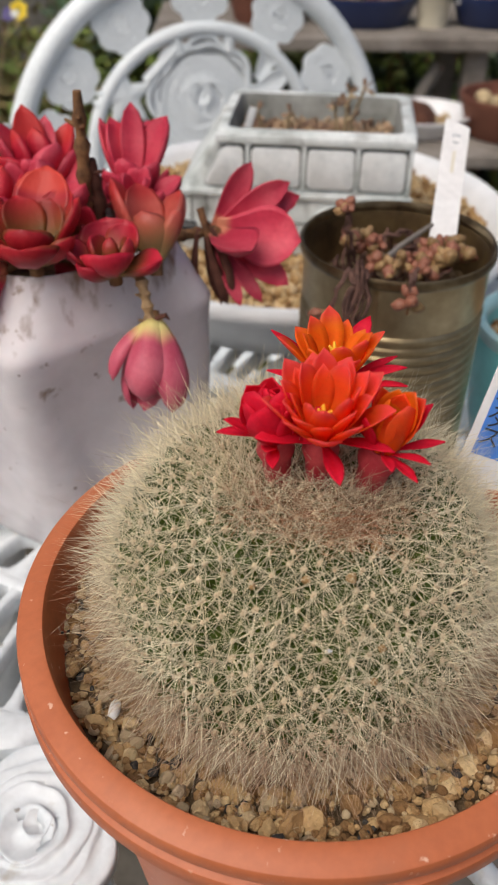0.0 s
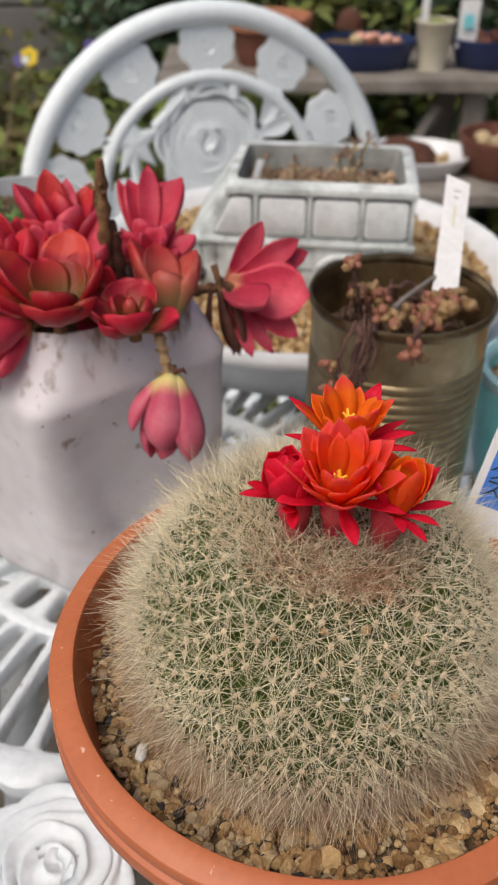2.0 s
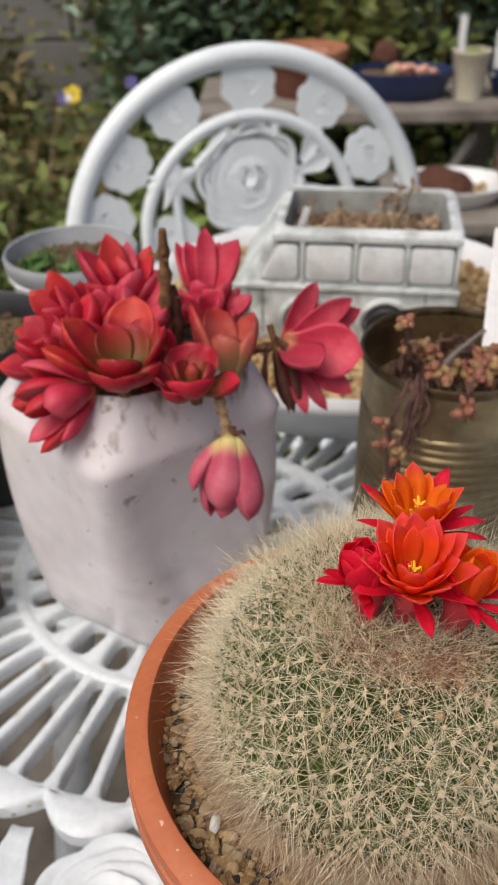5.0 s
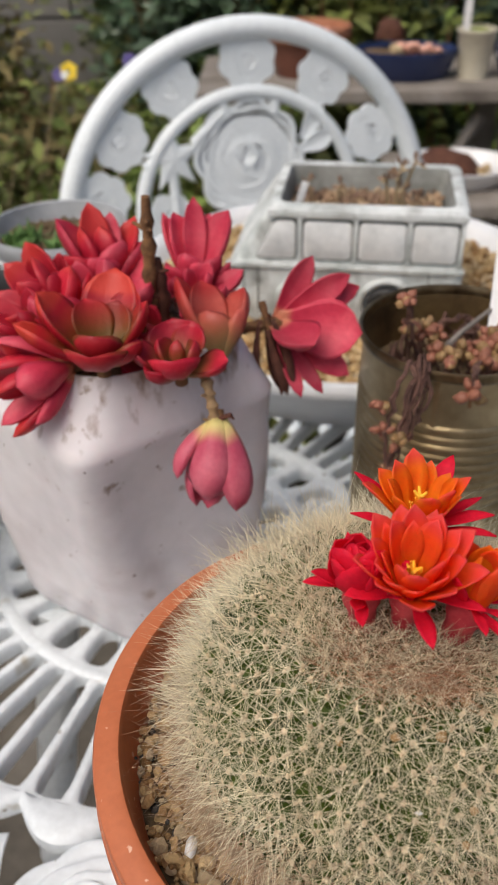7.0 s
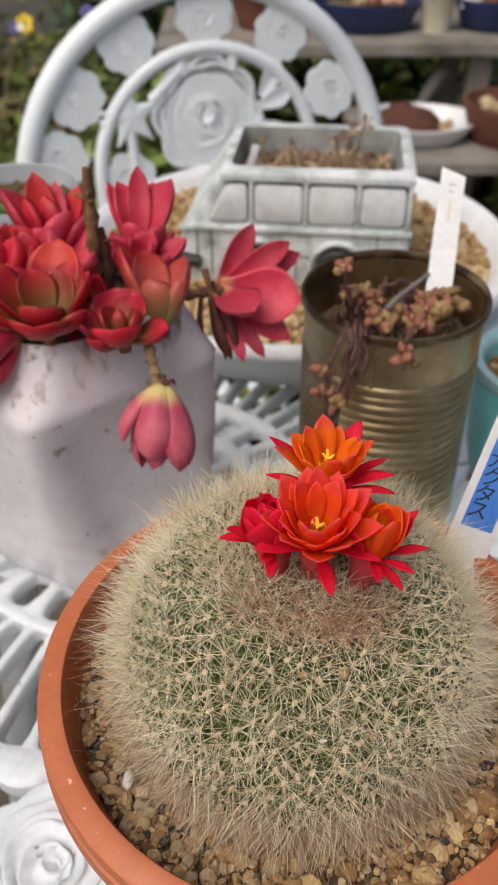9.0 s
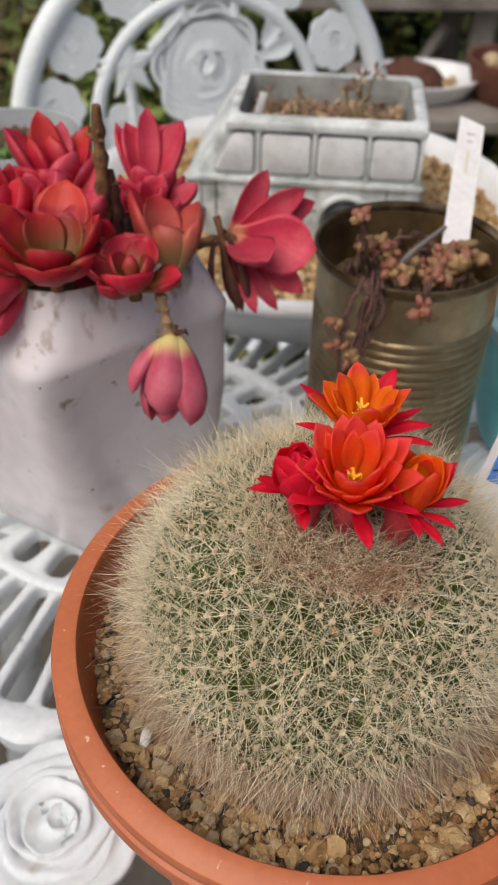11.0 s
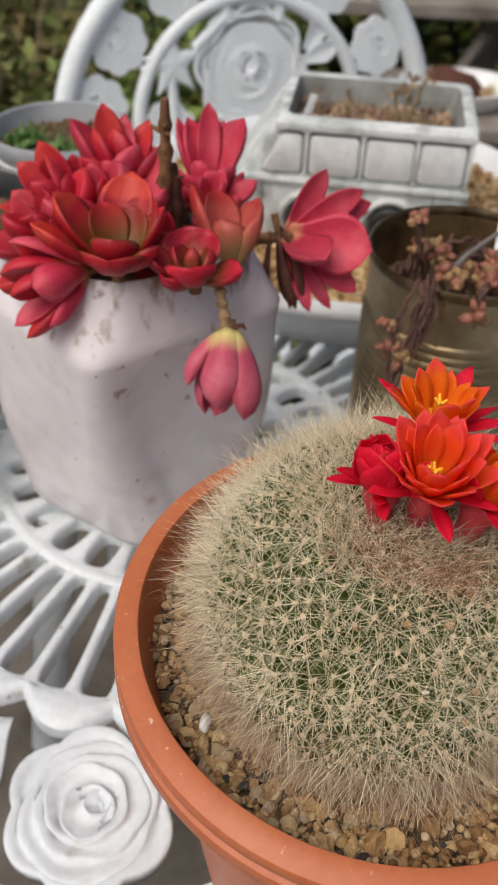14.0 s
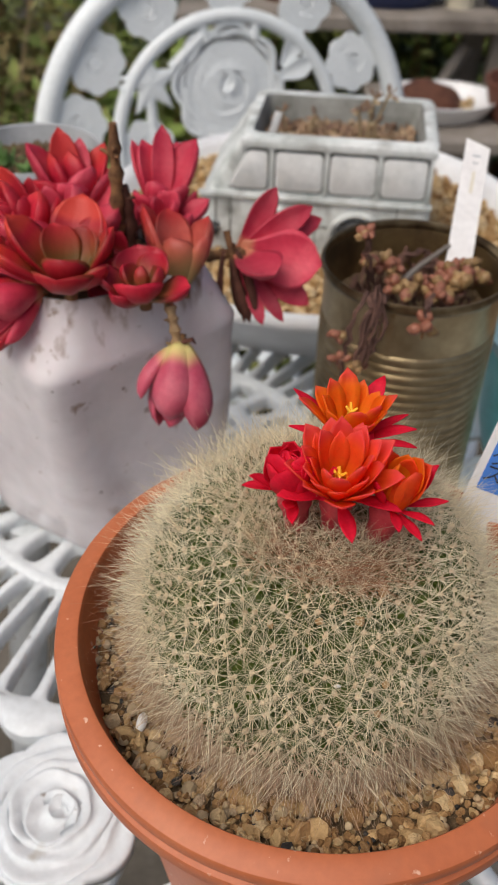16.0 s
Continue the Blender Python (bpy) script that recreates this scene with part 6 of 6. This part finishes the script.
BLKC = (-0.189, 0.262, 0.0)
simple_pot("black_pot", "round black plastic nursery pot", BLKC, [(0.001, 0.003), (0.03, 0.003), (0.032, 0.0), (0.041, 0.09), (0.0435, 0.091), (0.044, 0.099), (0.0425, 0.1005), (0.041, 0.099), (0.039, 0.085), (0.03, 0.02), (0.001, 0.015)], BLACK)
soil_fill("black_pot_soil", "dark soil in the black pot", BLKC, 0.0395, 0.087, SOILBASE, 7, 160, (0.001, 0.003), SOILBASE)
simple_pot("yellow_pot", "yellow-green plastic pot at the table edge", (-0.218, 0.190, 0.0), [(0.001, 0.003), (0.03, 0.003), (0.032, 0.0), (0.04, 0.064), (0.043, 0.066), (0.0435, 0.074), (0.042, 0.0755), (0.0395, 0.07), (0.03, 0.01), (0.001, 0.006)], YELLOWP)


def build_dark_block():
    d = thing("dark_wood_block", "dark weathered wooden block on the table", "wood block", Matrix.Translation((-0.196, 0.158, 0.0)) @ Matrix.Rotation(radians(-24), 4, "Z"))
    part("block", box(bmesh.new(), (-0.035, -0.012, 0.0), (0.035, 0.012, 0.03), bevel=0.002), BROWNP, d)
    s = thing("dry_straw", "bent dry straw stalks lying on the block", "straw")
    for p in (((-0.166, 0.168, 0.055), (-0.159, 0.160, 0.04), (-0.157, 0.148, 0.022)), ((-0.185, 0.17, 0.05), (-0.176, 0.158, 0.036), (-0.172, 0.15, 0.03)), ((-0.2, 0.165, 0.045), (-0.19, 0.15, 0.036), (-0.183, 0.145, 0.03))):
        part("stalk", tube(p, 0.0009, 6), STRAW, s)


build_dark_block()


# ---- dry plants in the bus planter ----
def build_bus_fill():
    s = thing("planter_soil", "dry soil in the bus planter strewn with withered leaves", "soil", BUS)
    part("fine_soil", box(bmesh.new(), (-0.0405, 0.0095, 0.03), (0.0555, 0.0775, 0.0545), bevel=0.002), SOILBASE, s)
    rnd = random.Random(21)
    bits, stones = [], []
    for i in range(2200):
        p = (rnd.uniform(-0.0385, 0.0535), rnd.uniform(0.011, 0.076), 0.0555 + rnd.uniform(0, 0.004))
        m = Matrix.Translation(p) @ Euler((rnd.uniform(-0.5, 0.5), rnd.uniform(-0.5, 0.3), rnd.uniform(0, 6))).to_matrix().to_4x4()
        (bits if i % 2 else stones).append(m @ Matrix.Scale(rnd.uniform(0.35, 0.9) if i % 2 else rnd.uniform(0.001, 0.0026), 4))
    lf = bare_mesh("dry_leaf", fleshy_leaf(0.007, 0.0032, 0.0005, 0.5, n=5, k=6), DRY)
    scatter_mesh("dry_leaves", [lf], bits, DRY, s)
    scatter_mesh("granules", [bare_mesh("g", pebble(130 + q, 1, 0.35), DRY) for q in range(3)], stones, DRY, s, True)
    w = thing("withered_sprigs", "withered pale stems standing in the bus planter", "plant", BUS)
    for x, y, h, lx in ((0.024, 0.045, 0.035, 0.003), (0.026, 0.042, 0.030, -0.001), (0.021, 0.046, 0.027, -0.003), (0.031, 0.042, 0.022, -0.003), (0.027, 0.05, 0.036, 0.008), (-0.012, 0.055, 0.019, 0.003), (-0.027, 0.062, 0.018, -0.004)):
        pts = [(x, y, 0.051), (x + lx * 0.3, y - 0.001, 0.051 + h * 0.5), (x + lx, y - 0.003, 0.051 + h), (x + lx * 1.8, y - 0.006, 0.051 + h * 0.93)]
        st = part("stalk", tube(pts, [0.0012, 0.001, 0.0011, 0.0007], 6), STRAW, w)
        for k in range(5):
            a = rnd.uniform(0, 6.28)
            child("dry_leaf", lf, st, Matrix.Translation(pts[2]) @ Euler((rnd.uniform(-1, 1), rnd.uniform(-1, 1), a)).to_matrix().to_4x4())

    chip = thing("broken_label", "broken white plastic plant label in the bus planter", "plant label", BUS)
    part("blade", box(bmesh.new(), (-0.0022, -0.0003, -0.016), (0.0022, 0.0003, 0.016), Matrix.Translation((-0.0335, 0.021, 0.0665)) @ Euler((0.1, 0.28, 0.1)).to_matrix().to_4x4(), bevel=0.0002), WHITE, chip)


build_bus_fill()

# ---- plant stand behind the chair ----
def build_stand():
    s = thing("plant_stand", "weathered grey wooden two-step plant stand", "plant stand")

    def board(name, a, b, m=None):
        return part(name, box(bmesh.new(), a, b, m, bevel=0.004), WOODG, s, smooth=False)

    for k in range(3):
        board("board", (-0.16, 1.37 + 0.105 * k, -0.069), (1.15, 1.47 + 0.105 * k, -0.047))
    for k in range(3):
        board("board", (0.16, 1.085 + 0.095 * k, -0.166), (1.15, 1.175 + 0.095 * k, -0.146))
    for x in (-0.1, 0.40, 1.05):
        board("leg", (x - 0.02, 1.40, -0.70), (x + 0.02, 1.44, -0.0695))
        board("leg", (x - 0.02, 1.62, -0.70), (x + 0.02, 1.66, -0.0695))
    for x in (0.25, 0.52, 1.0):
        board("leg", (x - 0.018, 1.11, -0.70), (x + 0.018, 1.145, -0.1665))
        board("leg", (x - 0.018, 1.30, -0.70), (x + 0.018, 1.335, -0.1665))
    part("brace", tube([(0.16, 1.42, -0.44), (0.34, 1.42, -0.1)], 0.012, 4), WOODG, s, smooth=False)
    return s


build_stand()


def oval_dish(name, label, c, rx, ry, h, mat, rim_mat=None):
    d = thing(name, label, "dish", Matrix.Translation(c))
    k = ry / rx
    part("shell", lathe([(0.001, 0.0), (rx * 0.74, 0.0), (rx * 0.8, 0.004), (rx * 0.96, h * 0.8), (rx, h * 0.92), (rx, h), (rx * 0.95, h), (rx * 0.9, h * 0.75), (rx * 0.75, 0.008), (0.001, 0.007)], 56, 1.0, k), mat, d)
    return d


def heap(name, label, c, r, h, mat, seed, category="soil", sy=1.0):
    t = thing(name, label, category, Matrix.Translation(c))
    bm = bmesh.new()
    bmesh.ops.create_icosphere(bm, subdivisions=4, radius=1.0)
    for v in bm.verts:
        k = 1 + 0.18 * noise.noise(v.co * 2.2 + Vector((seed, 0, 0))) + 0.08 * noise.noise(v.co * 7 + Vector((seed, 3, 0)))
        v.co = Vector((v.co.x * r * k, v.co.y * r * k * sy, max(v.co.z, -0.2) * h * k))
    part("mound", bm, mat, t)
    return t


def clumps(name, label, c, r, n, size, mats, seed, category="plant", sy=1.0):
    t = thing(name, label, category, Matrix.Translation(c))
    rnd = random.Random(seed)
    for i in range(n):
        a, q = rnd.uniform(0, 6.283), math.sqrt(rnd.random()) * r
        me = bare_mesh("clump", pebble(200 + seed * 10 + i, 2, 0.35), rnd.choice(mats))
        k = rnd.uniform(*size)
        child("clump", me, t, Matrix.Translation((q * math.cos(a), sy * q * math.sin(a), k * 0.4)) @ Matrix.Scale(k, 4))
    return t


oval_dish("navy_tray", "navy blue glazed oval tray of small succulents", (0.206, 1.475, -0.047), 0.095, 0.066, 0.048, BLUE)
heap("tray_soil", "dark soil in the navy tray", (0.206, 1.475, -0.009), 0.072, 0.008, SOILBASE, 1, sy=0.7)
clumps("pink_stones", "pale pink and tan stones in the navy tray", (0.215, 1.455, -0.003), 0.045, 12, (0.008, 0.015), [PINKST, PINKST, STRAW, CLAYP], 2, "stones", 0.5)
heap("brown_cactus", "round brown cactus ball in the navy tray", (0.178, 1.485, 0.02), 0.024, 0.026, DARKC, 3, "cactus")
oval_dish("navy_tray", "navy blue glazed oval tray with dark rosettes", (0.442, 1.475, -0.047), 0.085, 0.06, 0.05, BLUE)
clumps("dark_rosettes", "dark purple-brown succulents in the navy tray", (0.455, 1.47, -0.005), 0.06, 22, (0.008, 0.016), [CLAYP, DEADLEAF], 4, "succulent", 0.6)
simple_pot("cream_cup", "cream plastic cup planter on the stand", (0.325, 1.462, -0.047), [(0.001, 0.002), (0.024, 0.002), (0.025, 0.0), (0.0335, 0.076), (0.035, 0.077), (0.0345, 0.08), (0.0325, 0.08), (0.03, 0.05), (0.001, 0.03)], CREAM)
heap("cup_plant", "small green plant in the cream cup", (0.328, 1.465, 0.024), 0.022, 0.01, LEAFG, 6, "plant")
tg = thing("plant_tag", "white plastic tag standing in the cream cup", "plant label")
slab((0.297, 1.455, 0.0), (1, 0, 0), (0.02, 0.1, 1), 0.013, 0.088, 0.001, TAGW, tg, "plate")
tg = thing("plant_tag", "white and pale blue tag in the navy tray", "plant label")
slab((0.362, 1.452, -0.01), (1, 0.1, 0), (0.05, 0.15, 1), 0.036, 0.075, 0.001, TAGW, tg, "plate")
slab((0.371, 1.4505, 0.02), (1, 0.1, 0), (0.05, 0.15, 1), 0.018, 0.022, 0.001, TEAL, tg, "blue_print", "pale blue print")
simple_pot("clay_pot", "brown clay flower pot with an orange rim", (0.032, 1.51, -0.047), [(0.001, 0.002), (0.05, 0.002), (0.052, 0.0), (0.07, 0.066), (0.068, 0.068), (0.06, 0.04), (0.001, 0.03)], CLAYP, rim=[(0.069, 0.060), (0.078, 0.061), (0.081, 0.078), (0.079, 0.081), (0.073, 0.080), (0.069, 0.066)], rim_mat=ORANGEP)
soil_fill("clay_pot_soil", "pale orange gravel in the clay pot", (0.032, 1.51, -0.047), 0.068, 0.066, ORANGEP, 8, 120, (0.003, 0.006), PINKST)
oval_dish("white_dish", "shallow white oval dish on the lower step", (0.262, 1.205, -0.146), 0.093, 0.075, 0.03, TRAYW)
heap("dish_soil", "dark brown moss mound in the white dish", (0.245, 1.21, -0.135), 0.056, 0.035, DARKC, 9)
clumps("dish_grit", "tan grit and dry bits in the white dish", (0.265, 1.2, -0.134), 0.068, 22, (0.006, 0.012), [STRAW, GRAIN], 10, "gravel", 0.7)
oval_dish("clay_bowl", "brown clay bowl on the lower step", (0.41, 1.185, -0.146), 0.085, 0.075, 0.06, CLAYP)
clumps("bowl_stones", "tan and pink stones in the clay bowl", (0.41, 1.185, -0.1), 0.062, 16, (0.012, 0.022), [PINKST, STRAW, GRAIN], 11, "stones", 0.8)

# ---- block wall ----
wall = tagged(part("wall_garden", box(bmesh.new(), (-3.2, 2.66, GZ - 0.02), (3.2, 2.76, 0.9)), WALLM, smooth=False), "grey concrete block garden wall", "wall", kind="structure")
blk = bare_mesh("block", box(bmesh.new(), (0.004, 0, 0.004), (0.391, 0.05, 0.191), bevel=0.005), WALLM, False)
for r in range(8):
    for c in range(16):
        child("block", blk, wall, Matrix.Translation((-3.2 + 0.395 * c + (0.2 if r % 2 else 0), 2.63, GZ + 0.195 * r)))


# ---- garden bed and hedge ----
def leaf_card(length, width):
    """A folded leaf of four faces along +x."""
    bm = bmesh.new()
    v = [bm.verts.new(p) for p in ((0, 0, 0), (0.45 * length, 0.5 * width, 0.12 * length), (length, 0, -0.05 * length), (0.45 * length, -0.5 * width, 0.12 * length), (0.45 * length, 0, 0))]
    bm.faces.new((v[0], v[4], v[1]))
    bm.faces.new((v[1], v[4], v[2]))
    bm.faces.new((v[0], v[3], v[4]))
    bm.faces.new((v[3], v[2], v[4]))
    return bm


def shrub(name, label, c, r, h, n, mat, seed, size=(0.02, 0.04), stems=7, narrow=0.5, flowers=None, category="shrub", noise_k=0.5):
    """Stems with many leaves in uneven clumps."""
    s = thing(name, label, category, Matrix.Translation(c))
    rnd = random.Random(seed)
    tips = []
    bm = bmesh.new()
    for i in range(stems):
        a, q = rnd.uniform(0, 6.283), r * math.sqrt(rnd.random()) * 0.9
        hh = h * rnd.uniform(0.55, 1.0)
        base = Vector((q * 0.35 * math.cos(a), q * 0.35 * math.sin(a), -0.02))
        top = Vector((q * math.cos(a), q * math.sin(a), hh))
        mid = base.lerp(top, 0.5) + Vector((rnd.uniform(-1, 1), rnd.uniform(-1, 1), 0)) * r * 0.12
        tube([base, mid, top], [0.006, 0.004, 0.002], 5, bm)
        tips.append((base, mid, top))
    tagged(part("stems", bm, STEM, s), kind="stuff")
    ps = []
    for i in range(n):
        b, m_, t = rnd.choice(tips)
        u = rnd.uniform(0.2, 1.0) ** 0.7
        p = b.lerp(m_, u * 2) if u < 0.5 else m_.lerp(t, u * 2 - 1)
        p = p + Vector((rnd.gauss(0, 1), rnd.gauss(0, 1), rnd.gauss(0, 1))) * r * 0.2
        if noise.noise(p * 9 + Vector((seed, 0, 0))) < -noise_k:
            continue
        ps.append(Matrix.Translation(p) @ Euler((rnd.uniform(-0.7, 0.7), rnd.uniform(-0.9, 0.5), rnd.uniform(0, 6.283))).to_matrix().to_4x4() @ Matrix.Scale(rnd.uniform(*size), 4))
    lv = bare_mesh("leaf", leaf_card(1.0, narrow), mat)
    scatter_mesh("leaves", [lv], ps, mat, s)
    if flowers:
        fm = bare_mesh("bloom", rose_like(), flowers[0])
        for i in range(flowers[1]):
            b, m_, t = rnd.choice(tips)
            child("bloom", fm, s, Matrix.Translation(t + Vector((rnd.gauss(0, 1), rnd.gauss(0, 1), 0.5)) * r * 0.15) @ Euler((rnd.uniform(0.4, 1.2), 0, rnd.uniform(-1, 1))).to_matrix().to_4x4() @ Matrix.Scale(flowers[2], 4))
    return tagged(s, group=name + "s")


def rose_like():
    bm = bmesh.new()
    for i in range(5):
        b = petal(1.0, 1.0, 0.3, 0.1, 5, 4, 0.1, 0.05)
        b.transform(Matrix.Rotation(i * 2 * math.pi / 5, 4, "Z"))
        me = bpy.data.meshes.new("tmp")
        b.to_mesh(me)
        b.free()
        bm.from_mesh(me)
        bpy.data.meshes.remove(me)
    return bm


rnd = random.Random(77)
bed = [(-0.62, 1.05, 0.5, "b"), (-0.42, 1.15, 0.5, "y"), (-0.95, 1.3, 0.68, "b"), (-0.68, 1.4, 0.62, "g"), (-0.45, 1.45, 0.57, "b"), (-0.28, 1.4, 0.52, "y"), (-0.12, 1.5, 0.5, "g"), (-0.85, 1.75, 0.72, "g"), (-0.6, 1.75, 0.57, "b"), (-0.38, 1.75, 0.55, "g"), (-0.18, 1.85, 0.62, "y"), (-0.95, 2.15, 0.85, "b"), (-0.68, 2.1, 0.55, "g"), (-0.45, 2.15, 0.5, "b"), (-0.25, 2.2, 0.68, "g"), (-1.25, 1.8, 0.8, "b"), (-0.3, 1.1, 0.42, "g"), (-0.05, 1.2, 0.38, "g"), (-0.86, 1.95, 1.0, "b"), (-0.72, 1.6, 0.76, "b"), (-0.66, 1.3, 0.62, "g")]
for i, (x, y, h, k) in enumerate(bed):
    mt, lab = {"b": (LEAFB, "straggly half-dry bed plant with brown and olive leaves"), "y": (LEAFY, "low garden shrub with bright yellow-green leaves"), "g": (LEAFG, "leafy green garden shrub in the bed")}[k]
    shrub("garden_shrub", lab, (x, y, GZ), 0.25, h, 2200, mt, 300 + i, (0.024, 0.055), 14, 0.45)
    if k == "b":
        shrub("weed_clump", "thin green weeds growing among dry stems", (x + 0.1, y - 0.06, GZ), 0.22, h * 0.9, 900, LEAFG, 340 + i, (0.02, 0.045), 10, 0.4, category="weed")
hedge = [(-0.33, 2.35), (-0.2, 2.05), (-0.1, 2.15), (0.2, 2.0), (0.5, 2.05), (0.8, 2.0), (1.1, 2.1), (0.05, 2.4), (0.35, 2.35), (0.65, 2.4), (0.95, 2.4), (1.35, 2.3)]
for i, (x, y) in enumerate(hedge):
    shrub("hedge_shrub", "dense dark green hedge shrub behind the stand", (x, y, GZ), 0.28, 1.0 + 0.1 * (i % 3), 3600, LEAFD if i % 3 else LEAFG, 400 + i, (0.03, 0.06), 18, 0.5)
for i, (x, y, z) in enumerate([(0.3, 1.78, 0.0), (0.62, 1.8, 0.02), (0.02, 1.82, 0.0), (-0.12, 1.85, -0.02), (0.45, 1.8, -0.02)]):
    shrub("young_shoot", "upright shoot of fresh yellow-green leaves", (x, y, GZ), 0.07, 0.72 + z, 260, LEAFY, 430 + i, (0.02, 0.04), 4, 0.5, category="plant")


def pansy(p, mats, size):
    f = thing("pansy", "small pansy flower in the garden bed", "flower", Matrix.Translation(p))
    part("stalk", tube([(0, 0.02, -0.25), (0.005, 0.01, -0.1), (0, 0, 0)], 0.0014, 6), LEAFG, f)
    for i, (a, mt) in enumerate(((90, mats[0]), (30, mats[0]), (150, mats[0]), (-40, mats[1]), (-90, mats[1]), (220, mats[2]))):
        b = bare_mesh("petal", petal(size, size * 0.95, 0.2, 0.05, 6, 4, 0.1, 0.0006), mt)
        child("petal", b, f, Matrix.Rotation(radians(72), 4, "X") @ Matrix.Rotation(radians(a), 4, "Z") @ Matrix.Translation((0.002, 0, 0.0006 * i)))


pansy((-0.330, 1.2, 0.022), (YFLOW, YFLOW, WFLOW), 0.012)
pansy((-0.346, 1.2, 0.017), (VFLOW, VFLOW, VFLOW), 0.008)
pansy((-0.255, 1.3, 0.018), (VFLOW, VFLOW, VFLOW), 0.009)
sb = thing("dry_grass", "clump of dry straw-coloured grass in the bed", "grass", Matrix.Translation((-0.55, 1.3, GZ)))
rr_ = random.Random(12)
bm = bmesh.new()
for i in range(90):
    a = rr_.uniform(0, 6.283)
    b0 = Vector((rr_.uniform(-0.14, 0.14), rr_.uniform(-0.1, 0.1), -0.01))
    h = rr_.uniform(0.3, 0.68)
    tube([b0, b0 + Vector((0.03 * math.cos(a), 0.03 * math.sin(a), h * 0.6)), b0 + Vector((0.12 * math.cos(a), 0.12 * math.sin(a), h))], [0.0022, 0.0018, 0.0006], 4, bm)
tagged(part("blades", bm, STRAW, sb), kind="stuff")
